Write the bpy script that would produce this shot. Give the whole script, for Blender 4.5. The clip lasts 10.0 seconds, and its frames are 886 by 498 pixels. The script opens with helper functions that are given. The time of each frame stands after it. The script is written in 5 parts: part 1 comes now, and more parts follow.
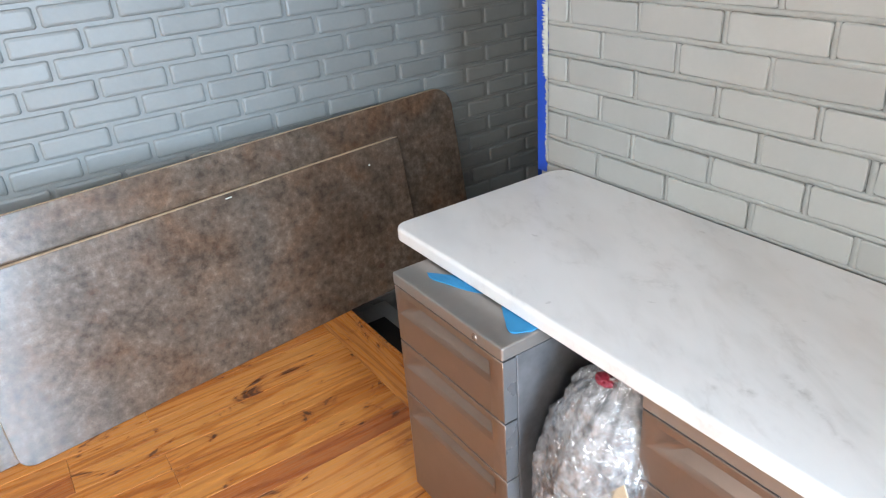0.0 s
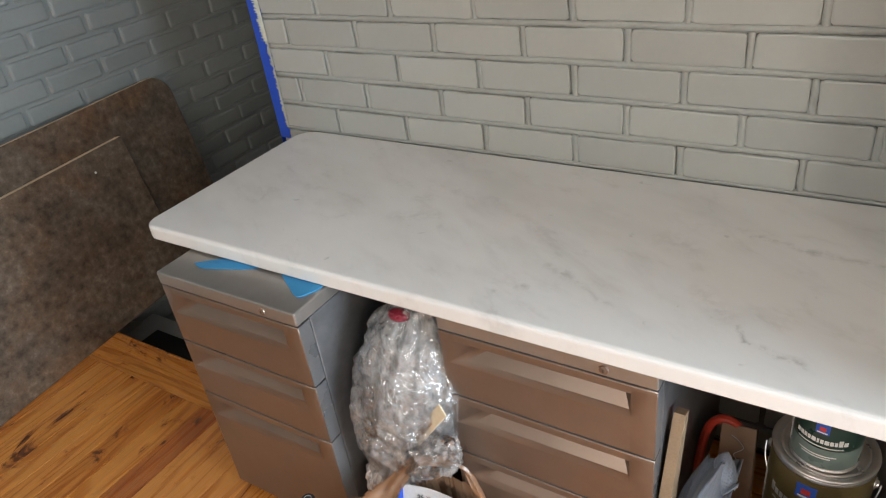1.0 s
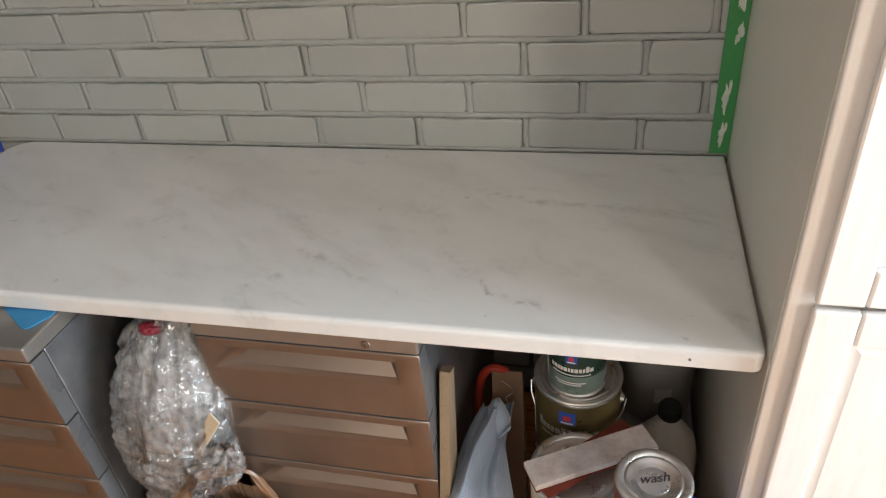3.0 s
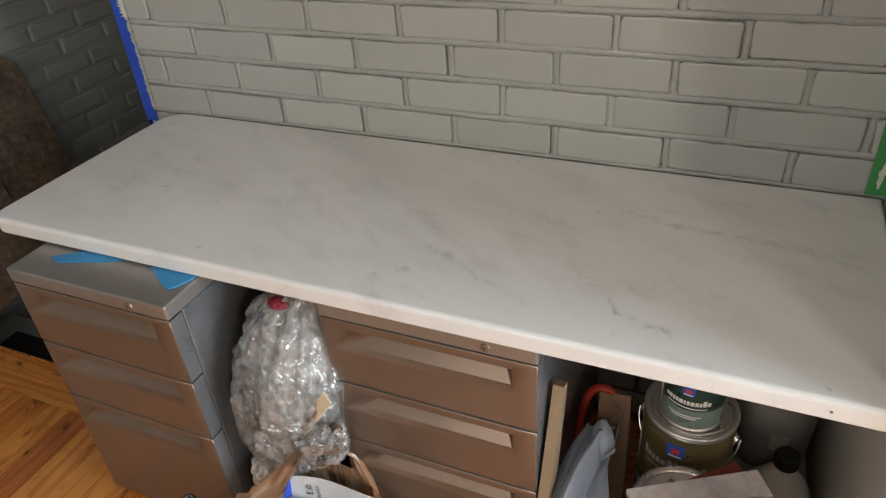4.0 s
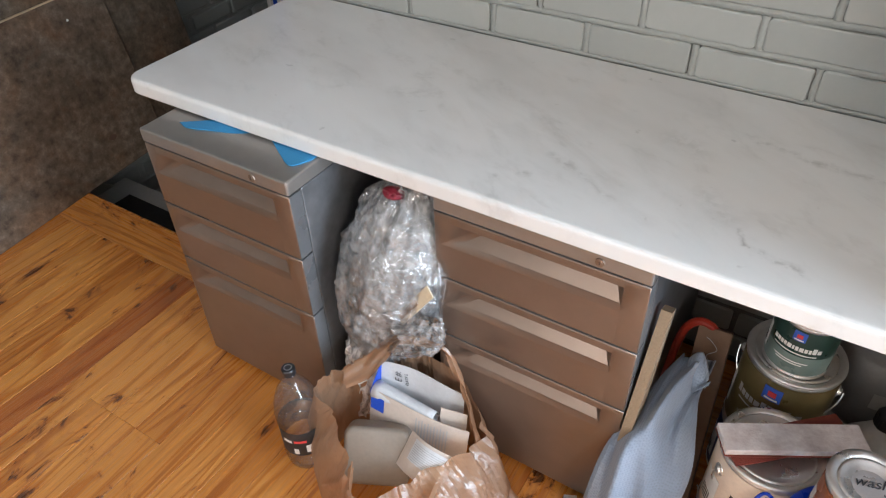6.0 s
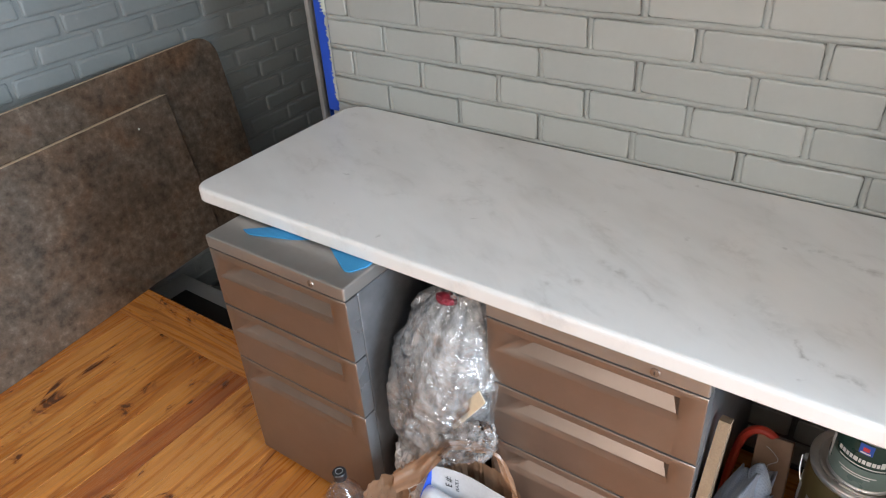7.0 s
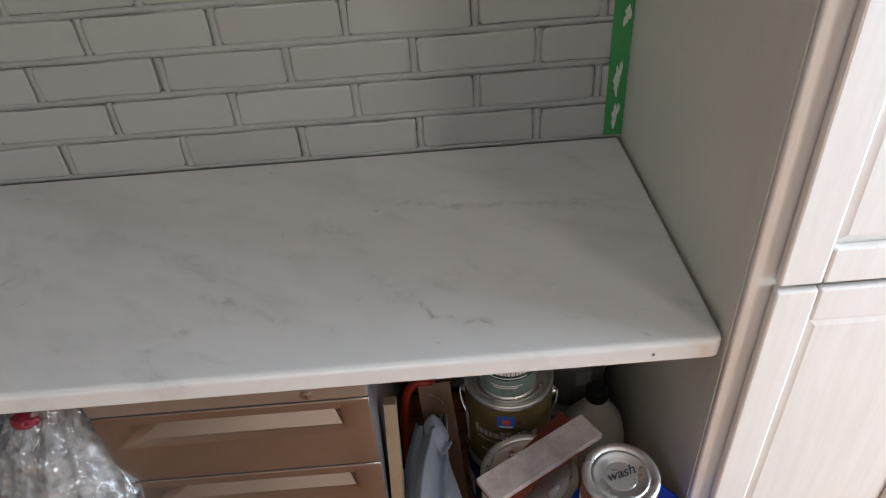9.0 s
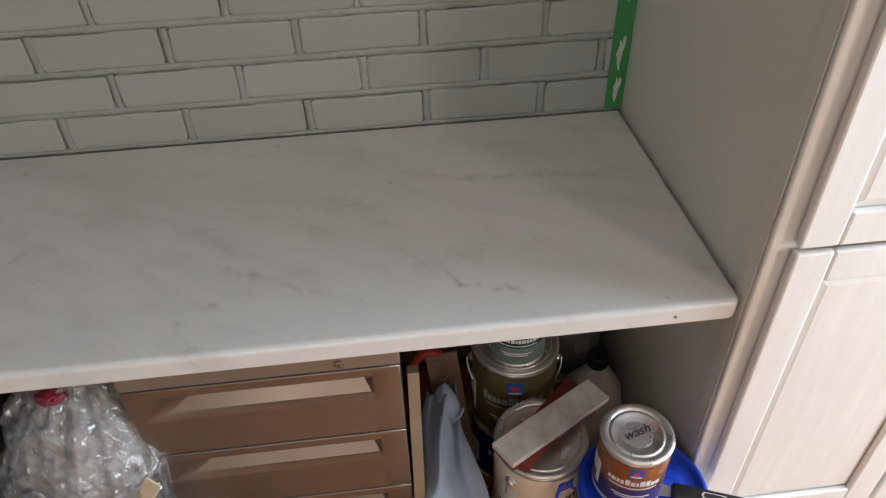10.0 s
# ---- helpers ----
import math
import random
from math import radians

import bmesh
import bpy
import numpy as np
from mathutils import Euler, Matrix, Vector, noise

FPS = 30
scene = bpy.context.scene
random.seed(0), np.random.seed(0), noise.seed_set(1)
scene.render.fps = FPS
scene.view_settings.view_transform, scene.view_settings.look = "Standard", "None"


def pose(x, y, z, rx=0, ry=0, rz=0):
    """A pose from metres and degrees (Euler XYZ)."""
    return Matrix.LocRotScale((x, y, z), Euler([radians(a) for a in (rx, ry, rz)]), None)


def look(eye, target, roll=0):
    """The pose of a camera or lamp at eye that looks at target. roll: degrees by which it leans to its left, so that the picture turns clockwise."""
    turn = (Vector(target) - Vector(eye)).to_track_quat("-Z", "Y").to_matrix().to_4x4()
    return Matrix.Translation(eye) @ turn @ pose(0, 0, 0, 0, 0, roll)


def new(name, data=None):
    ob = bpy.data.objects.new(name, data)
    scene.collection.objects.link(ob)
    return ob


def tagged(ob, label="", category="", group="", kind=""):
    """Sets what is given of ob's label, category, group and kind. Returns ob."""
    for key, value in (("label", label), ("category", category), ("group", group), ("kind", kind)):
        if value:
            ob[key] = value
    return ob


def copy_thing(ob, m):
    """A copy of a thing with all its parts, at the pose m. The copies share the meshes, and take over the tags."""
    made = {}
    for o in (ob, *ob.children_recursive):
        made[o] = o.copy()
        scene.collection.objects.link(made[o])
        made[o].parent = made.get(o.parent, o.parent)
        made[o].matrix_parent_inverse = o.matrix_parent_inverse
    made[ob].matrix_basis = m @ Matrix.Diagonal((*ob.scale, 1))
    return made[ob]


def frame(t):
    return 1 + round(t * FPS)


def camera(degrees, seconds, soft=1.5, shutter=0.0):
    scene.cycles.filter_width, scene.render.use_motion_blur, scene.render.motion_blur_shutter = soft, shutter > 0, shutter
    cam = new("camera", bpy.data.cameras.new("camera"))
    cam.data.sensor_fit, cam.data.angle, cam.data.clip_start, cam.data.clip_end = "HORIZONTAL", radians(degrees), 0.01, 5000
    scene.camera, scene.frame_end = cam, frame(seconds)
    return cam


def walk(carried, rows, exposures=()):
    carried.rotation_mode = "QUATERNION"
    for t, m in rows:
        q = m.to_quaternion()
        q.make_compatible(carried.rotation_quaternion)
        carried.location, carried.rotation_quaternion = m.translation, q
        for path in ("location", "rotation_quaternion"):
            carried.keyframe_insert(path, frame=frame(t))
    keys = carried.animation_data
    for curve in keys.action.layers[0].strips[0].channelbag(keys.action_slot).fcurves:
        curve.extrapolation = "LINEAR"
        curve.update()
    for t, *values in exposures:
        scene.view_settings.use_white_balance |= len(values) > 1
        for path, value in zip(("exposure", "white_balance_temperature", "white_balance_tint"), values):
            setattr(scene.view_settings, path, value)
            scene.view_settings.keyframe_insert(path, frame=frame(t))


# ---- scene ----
cam = camera(64.9, 10.0, soft=1.15)
PATH = [
    (0, (1.549, -1.276, 1.39), (0.052, -0.314, 0.478), -4.4),
    (0.5, (1.54, -1.304, 1.37), (0.276, -0.093, 0.403), -6.2),
    (1, (1.557, -1.306, 1.363), (0.558, 0.08, 0.324), -8.2),
    (1.5, (1.583, -1.306, 1.349), (0.852, 0.201, 0.256), -7.0),
    (2, (1.618, -1.292, 1.347), (1.094, 0.282, 0.23), -6.7),
    (2.2, (1.627, -1.287, 1.343), (1.196, 0.305, 0.212), -6.5),
    (3.3, (1.619, -1.271, 1.345), (1.103, 0.293, 0.212), -5.9),
    (3.5, (1.606, -1.278, 1.347), (1.009, 0.263, 0.22), -5.6),
    (4, (1.567, -1.288, 1.352), (0.852, 0.216, 0.244), -4.5),
    (4.5, (1.547, -1.292, 1.342), (0.74, 0.145, 0.208), -4.7),
    (5, (1.515, -1.328, 1.307), (0.705, -0.065, -0.016), -1.2),
    (5.2, (1.505, -1.336, 1.315), (0.7, -0.084, -0.021), -0.8),
    (6.3, (1.509, -1.326, 1.347), (0.591, -0.022, 0.141), -3.5),
    (6.5, (1.497, -1.339, 1.365), (0.505, -0.008, 0.25), -4.2),
    (7, (1.493, -1.341, 1.375), (0.477, 0.0, 0.294), -4.1),
    (7.5, (1.511, -1.307, 1.374), (0.816, 0.212, 0.274), -2.6),
    (8, (1.527, -1.204, 1.369), (1.095, 0.395, 0.247), -2.6),
    (8.5, (1.528, -1.146, 1.362), (1.322, 0.488, 0.227), -3.3),
    (9, (1.466, -1.181, 1.353), (1.478, 0.405, 0.135), -4.3),
    (9.5, (1.378, -1.232, 1.362), (1.546, 0.343, 0.141), -3.4),
    (10, (1.36, -1.195, 1.359), (1.502, 0.342, 0.088), -2.0),
]
walk(cam, [(t, look(eye, target, roll)) for t, eye, target, roll in PATH],
     exposures=[(0.0, 0.93, 6350, 10), (0.5, 0.60, 6950, 10), (1.0, 0.27, 7050, 10), (2.0, 0.15, 6900, 9), (3.5, -0.05, 7350, 10), (4.5, 0.02, 7250, 10), (5.0, 0.22, 6900, 10), (6.3, 0.38, 6600, 10), (7.0, 0.45, 6600, 10), (7.5, 0.28, 6850, 10), (8.5, 0.12, 6900, 9), (9.0, -0.44, 6750, 11), (10.0, -0.45, 7050, 11)])

# ---------- world, light ----------
world = bpy.data.worlds.new("world")
scene.world = world
world.use_nodes = True
wn = world.node_tree
sky = wn.nodes.new("ShaderNodeTexSky")
sky.sky_type = "NISHITA"
sky.sun_disc = False
sky.sun_elevation, sky.sun_rotation = radians(48), radians(200)
wn.links.new(sky.outputs[0], wn.nodes["Background"].inputs[0])
wn.nodes["Background"].inputs[1].default_value = 0.12

sun_data = bpy.data.lights.new("sun", "SUN")
sun_data.energy, sun_data.angle, sun_data.color = 2.0, radians(0.6), (1.0, 0.95, 0.88)
sun = new("sun", sun_data)
sun.matrix_world = look((-4, 9, 12), (0, 0, 0))


def area_lamp(name, eye, target, width, height, watts, colour):
    d = bpy.data.lights.new(name, "AREA")
    d.shape, d.size, d.size_y, d.energy, d.color = "RECTANGLE", width, height, watts, colour
    ob = new(name, d)
    ob.matrix_world = look(eye, target)
    return ob


# daylight of the sky in the east openings; the unseen south one is added fill
area_lamp("daylight_glass_door", (3.47, -1.04, 1.08), (2.4, -1.06, 1.06), 0.76, 1.86, 90, (0.62, 0.80, 1.0))
area_lamp("daylight_east_window", (3.47, -3.05, 1.55), (2.4, -2.35, 1.3), 0.52, 1.05, 36, (0.98, 0.945, 0.91))
area_lamp("south_fill", (0.9, -3.96, 1.6), (0.9, -2.9, 1.45), 1.1, 1.0, 19, (1.0, 0.965, 0.95))


# ---------- materials ----------
def nodes_of(name):
    m = bpy.data.materials.new(name)
    m.use_nodes = True
    t = m.node_tree
    return m, t, t.nodes["Principled BSDF"]


def add(t, kind, **sets):
    n = t.nodes.new(kind)
    for k, v in sets.items():
        if k in n.inputs:
            n.inputs[k].default_value = v
    return n


def coords(t, scale=(1, 1, 1), vary=True):
    """Object coordinates in metres, shifted for each object and island."""
    tc = t.nodes.new("ShaderNodeTexCoord")
    mp = t.nodes.new("ShaderNodeMapping")
    mp.inputs["Scale"].default_value = scale
    if vary:
        oi = t.nodes.new("ShaderNodeObjectInfo")
        ge = t.nodes.new("ShaderNodeNewGeometry")
        sm = t.nodes.new("ShaderNodeMath")
        sm.operation = "ADD"
        t.links.new(oi.outputs["Random"], sm.inputs[0])
        t.links.new(ge.outputs["Random Per Island"], sm.inputs[1])
        mu = t.nodes.new("ShaderNodeMath")
        mu.operation, mu.inputs[1].default_value = "MULTIPLY", 37.0
        t.links.new(sm.outputs[0], mu.inputs[0])
        va = t.nodes.new("ShaderNodeVectorMath")
        t.links.new(tc.outputs["Object"], va.inputs[0])
        t.links.new(mu.outputs[0], va.inputs[1])
        t.links.new(va.outputs[0], mp.inputs[0])
        fr = t.nodes.new("ShaderNodeMath")
        fr.operation = "FRACT"
        t.links.new(sm.outputs[0], fr.inputs[0])
        return mp.outputs[0], fr.outputs[0]
    t.links.new(tc.outputs["Object"], mp.inputs[0])
    return mp.outputs[0], None


def noise_of(t, vec, scale, detail=5, rough=0.55, distortion=0.0):
    n = add(t, "ShaderNodeTexNoise", Scale=scale, Detail=detail, Roughness=rough, Distortion=distortion)
    t.links.new(vec, n.inputs["Vector"])
    return n.outputs["Fac"]


def ramp(t, fac, stops):
    r = t.nodes.new("ShaderNodeValToRGB")
    e = r.color_ramp.elements
    while len(e) < len(stops):
        e.new(0.5)
    for el, (p, c) in zip(e, stops):
        el.position, el.color = p, (*c, 1) if len(c) == 3 else c
    t.links.new(fac, r.inputs[0])
    return r.outputs[0]


def grey(v):
    return (v, v, v)


def mix(t, fac, a, b, mode="MIX"):
    n = t.nodes.new("ShaderNodeMix")
    n.data_type, n.blend_type = "RGBA", mode
    for val, sock in ((fac, n.inputs[0]), (a, n.inputs[6]), (b, n.inputs[7])):
        if isinstance(val, (int, float)):
            sock.default_value = val
        elif isinstance(val, tuple):
            sock.default_value = (*val, 1)
        else:
            t.links.new(val, sock)
    return n.outputs[2]


def bump(t, bsdf, height, strength, distance=0.002):
    b = t.nodes.new("ShaderNodeBump")
    b.inputs["Strength"].default_value, b.inputs["Distance"].default_value = strength, distance
    t.links.new(height, b.inputs["Height"])
    t.links.new(b.outputs[0], bsdf.inputs["Normal"])


def surface(name, a, b, rough=0.5, metal=0.0, coarse=6.0, fine=60.0, bump_strength=0.15, rough_var=0.12, spec=0.5, clear=0.0):
    """Two-scale varied colour between a and b, with fine relief and uneven gloss."""
    m, t, p = nodes_of(name)
    vec, _ = coords(t)
    n1 = noise_of(t, vec, coarse)
    n2 = noise_of(t, vec, fine, 4)
    f = mix(t, 0.35, n1, n2)
    col = ramp(t, f, [(0.3, a), (0.7, b)])
    t.links.new(col, p.inputs["Base Color"])
    r = ramp(t, n1, [(0.3, grey(max(0.03, rough - rough_var))), (0.7, grey(min(1, rough + rough_var)))])
    t.links.new(r, p.inputs["Roughness"])
    p.inputs["Metallic"].default_value = metal
    p.inputs["Specular IOR Level"].default_value = spec
    p.inputs["Coat Weight"].default_value = clear
    if bump_strength:
        bump(t, p, n2, bump_strength)
    return m


def brick_paint(name, a, b, rough, relief=0.35, depth=0.004):
    """Thick satin paint over rough brick."""
    m, t, p = nodes_of(name)
    vec, rnd = coords(t)
    n1 = noise_of(t, vec, 9)
    n2 = noise_of(t, vec, 70, 6, 0.65)
    f = mix(t, 0.4, n1, n2)
    col = ramp(t, f, [(0.25, a), (0.75, b)])
    tone = ramp(t, rnd, [(0.0, grey(0.9)), (1.0, grey(1.04))])
    col = mix(t, 1.0, col, tone, "MULTIPLY")
    t.links.new(col, p.inputs["Base Color"])
    t.links.new(ramp(t, n1, [(0.2, grey(rough - 0.06)), (0.8, grey(rough + 0.06))]), p.inputs["Roughness"])
    h = mix(t, 0.5, n1, n2)
    bump(t, p, h, relief, depth)
    return m


def wood_floor_material():
    m, t, p = nodes_of("oak_floor_boards")
    vec, rnd = coords(t, (1, 1, 1))
    st = t.nodes.new("ShaderNodeMapping")
    st.inputs["Scale"].default_value = (14, 0.9, 14)
    t.links.new(vec, st.inputs[0])
    # cathedral grain: contour lines of a slow stretched field
    slow = noise_of(t, st.outputs[0], 0.55, 3, 0.5, 0.6)
    rings = t.nodes.new("ShaderNodeMath")
    rings.operation, rings.inputs[1].default_value = "MULTIPLY", 70.0
    t.links.new(slow, rings.inputs[0])
    si = t.nodes.new("ShaderNodeMath")
    si.operation = "SINE"
    t.links.new(rings.outputs[0], si.inputs[0])
    grain = ramp(t, si.outputs[0], [(0.15, grey(0.0)), (0.95, grey(1.0))])
    fs = t.nodes.new("ShaderNodeMapping")
    fs.inputs["Scale"].default_value = (160, 5, 160)
    t.links.new(vec, fs.inputs[0])
    fibre = noise_of(t, fs.outputs[0], 1.0, 5, 0.6)
    base = ramp(t, rnd, [(0.0, (0.52, 0.188, 0.038)), (0.25, (0.61, 0.245, 0.053)), (0.70, (0.67, 0.286, 0.068)), (0.93, (0.60, 0.235, 0.050)), (1.0, (0.42, 0.130, 0.032))])
    col = mix(t, grain, base, mix(t, 1.0, base, (0.76, 0.62, 0.48), "MULTIPLY"))
    fc = ramp(t, fibre, [(0.35, (0.58, 0.48, 0.40)), (0.58, (1.0, 1.0, 1.0))])
    col = mix(t, 0.5, col, mix(t, 1.0, col, fc, "MULTIPLY"))
    # knots with a red halo, and dark mineral streaks along the grain
    ks = t.nodes.new("ShaderNodeMapping")
    ks.inputs["Scale"].default_value = (9, 5.0, 9)
    t.links.new(vec, ks.inputs[0])
    kn = noise_of(t, ks.outputs[0], 1.0, 5, 0.66, 1.4)
    col = mix(t, ramp(t, kn, [(0.56, grey(0.0)), (0.64, grey(0.7))]), col, (0.36, 0.105, 0.022))
    col = mix(t, ramp(t, kn, [(0.615, grey(0.0)), (0.665, grey(0.95))]), col, (0.075, 0.024, 0.010))
    ms = t.nodes.new("ShaderNodeMapping")
    ms.inputs["Scale"].default_value = (60, 3.0, 60)
    t.links.new(vec, ms.inputs[0])
    sk2 = noise_of(t, ms.outputs[0], 1.0, 4, 0.6, 0.8)
    col = mix(t, ramp(t, sk2, [(0.67, grey(0.0)), (0.78, grey(0.42))]), col, (0.26, 0.075, 0.018))
    t.links.new(col, p.inputs["Base Color"])
    t.links.new(ramp(t, fibre, [(0.3, grey(0.34)), (0.7, grey(0.22))]), p.inputs["Roughness"])
    p.inputs["Coat Weight"].default_value = 0.35
    p.inputs["Coat Roughness"].default_value = 0.16
    bump(t, p, fibre, 0.12, 0.001)
    return m


def marble_material():
    """White laminate printed with soft grey clouds and a few thin diagonal veins."""
    m, t, p = nodes_of("white_marble_laminate")
    tc = t.nodes.new("ShaderNodeTexCoord")
    mp = t.nodes.new("ShaderNodeMapping")
    mp.vector_type = "TEXTURE"
    mp.inputs["Rotation"].default_value = (0, 0, radians(-26))
    mp.inputs["Scale"].default_value = (1.0, 0.45, 1.0)
    t.links.new(tc.outputs["Object"], mp.inputs[0])
    v = mp.outputs[0]
    cloud = noise_of(t, v, 2.4, 3, 0.5, 0.0)
    fine = noise_of(t, v, 8.0, 5, 0.55, 0.0)
    warp = noise_of(t, v, 3.1, 6, 0.62, 0.0)
    base = ramp(t, cloud, [(0.22, (0.62, 0.615, 0.60)), (0.50, (0.70, 0.695, 0.68)), (0.78, (0.745, 0.742, 0.73))])
    # thin veins where the warped field crosses its middle
    ab = t.nodes.new("ShaderNodeMath")
    ab.operation, ab.inputs[1].default_value = "SUBTRACT", 0.5
    t.links.new(warp, ab.inputs[0])
    aa = t.nodes.new("ShaderNodeMath")
    aa.operation = "ABSOLUTE"
    t.links.new(ab.outputs[0], aa.inputs[0])
    line = ramp(t, aa.outputs[0], [(0.0, grey(1.0)), (0.030, grey(0.0))])
    where = ramp(t, fine, [(0.42, grey(0.0)), (0.80, grey(0.30))])
    vein = mix(t, 1.0, line, where, "MULTIPLY")
    col = mix(t, vein, base, (0.43, 0.42, 0.40))
    blot = ramp(t, fine, [(0.48, grey(0.0)), (0.84, grey(0.30))])
    col = mix(t, blot, col, (0.47, 0.462, 0.445))
    # long soft grey drifts across the sheet
    dm = t.nodes.new("ShaderNodeMapping")
    dm.vector_type = "TEXTURE"
    dm.inputs["Rotation"].default_value = (0, 0, radians(-33))
    dm.inputs["Scale"].default_value = (0.60, 0.19, 1.0)
    t.links.new(tc.outputs["Object"], dm.inputs[0])
    drift = noise_of(t, dm.outputs[0], 2.2, 5, 0.6, 0.5)
    col = mix(t, ramp(t, drift, [(0.52, grey(0.0)), (0.78, grey(0.34))]), col, (0.52, 0.508, 0.482))
    specks = noise_of(t, tc.outputs["Object"], 34, 3, 0.5, 0.3)
    col = mix(t, ramp(t, specks, [(0.70, grey(0.0)), (0.80, grey(0.40))]), col, (0.34, 0.33, 0.315))
    # the few strong printed veins and spots
    nz = add(t, "ShaderNodeTexNoise", Scale=16.0, Detail=4.0, Roughness=0.6)
    t.links.new(tc.outputs["Object"], nz.inputs["Vector"])
    cen = t.nodes.new("ShaderNodeVectorMath")
    cen.operation = "SUBTRACT"
    cen.inputs[1].default_value = (0.5, 0.5, 0.5)
    t.links.new(nz.outputs["Color"], cen.inputs[0])
    scl = t.nodes.new("ShaderNodeVectorMath")
    scl.operation = "SCALE"
    scl.inputs["Scale"].default_value = 0.05
    t.links.new(cen.outputs[0], scl.inputs[0])
    wp = t.nodes.new("ShaderNodeVectorMath")
    t.links.new(tc.outputs["Object"], wp.inputs[0])
    t.links.new(scl.outputs[0], wp.inputs[1])

    def vm(op, *ins):
        n = t.nodes.new("ShaderNodeVectorMath")
        n.operation = op
        for k, v in enumerate(ins):
            if isinstance(v, tuple):
                n.inputs[k].default_value = v
            else:
                t.links.new(v, n.inputs[k])
        return n

    gaps = ramp(t, noise_of(t, tc.outputs["Object"], 55, 4, 0.6), [(0.40, grey(0.15)), (0.58, grey(1.0))])
    for a, b, wide, strength in (
            ((1.38, -0.170), (1.50, -0.200), 0.007, 0.42), ((1.50, -0.200), (1.71, -0.222), 0.008, 0.40),
            ((1.432, -0.438), (1.446, -0.472), 0.0035, 0.62), ((1.446, -0.472), (1.535, -0.492), 0.005, 0.60),
            ((1.115, -0.396), (1.15, -0.405), 0.007, 0.42), ((1.15, -0.405), (1.245, -0.456), 0.006, 0.34),
            ((1.098, -0.461), (1.101, -0.462), 0.006, 0.55), ((1.06, -0.49), (1.061, -0.491), 0.005, 0.4),
            ((1.27, -0.235), (1.32, -0.258), 0.020, 0.26), ((1.795, -0.475), (1.815, -0.49), 0.010, 0.38),
            ((1.36, -0.37), (1.42, -0.42), 0.016, 0.22), ((0.75, -0.33), (0.83, -0.30), 0.016, 0.26),
            ((0.62, -0.18), (0.70, -0.21), 0.014, 0.16), ((0.90, -0.20), (1.06, -0.29), 0.010, 0.20)):
        d = (b[0] - a[0], b[1] - a[1], 0.0)
        l2 = d[0] ** 2 + d[1] ** 2
        rel = vm("SUBTRACT", wp.outputs[0], (a[0], a[1], 0.69))
        dot = vm("DOT_PRODUCT", rel.outputs[0], (d[0] / l2, d[1] / l2, 0.0))
        cl = t.nodes.new("ShaderNodeClamp")
        t.links.new(dot.outputs["Value"], cl.inputs[0])
        on = t.nodes.new("ShaderNodeVectorMath")
        on.operation = "SCALE"
        on.inputs[0].default_value = d
        t.links.new(cl.outputs[0], on.inputs["Scale"])
        far = vm("SUBTRACT", rel.outputs[0], on.outputs[0])
        flat = vm("MULTIPLY", far.outputs[0], (1.0, 1.0, 0.0))
        dist = vm("LENGTH", flat.outputs[0])
        m2 = ramp(t, dist.outputs["Value"], [(0.0, grey(strength)), (wide * 0.5, grey(strength * 0.55)), (wide * 2.2, grey(0.0))])
        col = mix(t, mix(t, 1.0, m2, gaps, "MULTIPLY"), col, (0.36, 0.35, 0.335))
    t.links.new(col, p.inputs["Base Color"])
    p.inputs["Roughness"].default_value = 0.27
    for nd in t.nodes:
        if nd.bl_idname == "ShaderNodeValToRGB":
            nd.color_ramp.interpolation = "EASE"
    return m


def laminate_material():
    """Mottled brown and grey stone-pattern laminate."""
    m, t, p = nodes_of("brown_stone_laminate")
    tc = t.nodes.new("ShaderNodeTexCoord")
    v = tc.outputs["Object"]
    big = noise_of(t, v, 3.4, 5, 0.62, 0.6)
    cloud = noise_of(t, v, 9, 5, 0.6, 0.1)
    mid = noise_of(t, v, 38, 6, 0.64, 0.1)
    fine = noise_of(t, v, 190, 4, 0.7)
    c1 = ramp(t, mid, [(0.30, (0.076, 0.057, 0.044)), (0.45, (0.118, 0.090, 0.069)), (0.57, (0.148, 0.115, 0.089)), (0.70, (0.200, 0.160, 0.125))])
    warm = ramp(t, big, [(0.34, (0.92, 0.96, 0.98)), (0.50, (1.0, 0.96, 0.92)), (0.66, (1.02, 0.80, 0.64))])
    col = mix(t, 1.0, c1, warm, "MULTIPLY")
    blots = ramp(t, cloud, [(0.32, grey(0.74)), (0.50, grey(1.0)), (0.70, grey(1.30))])
    col = mix(t, 1.0, col, blots, "MULTIPLY")
    rust = ramp(t, noise_of(t, v, 16, 5, 0.65, 0.1), [(0.56, grey(0.0)), (0.72, grey(0.30))])
    col = mix(t, rust, col, (0.17, 0.078, 0.040))
    col = mix(t, ramp(t, fine, [(0.34, grey(0.28)), (0.45, grey(0.0))]), col, (0.035, 0.027, 0.022))
    t.links.new(col, p.inputs["Base Color"])
    t.links.new(ramp(t, mid, [(0.3, grey(0.17)), (0.7, grey(0.27))]), p.inputs["Roughness"])
    p.inputs["Specular IOR Level"].default_value = 0.75
    bump(t, p, mid, 0.07, 0.0012)
    return m


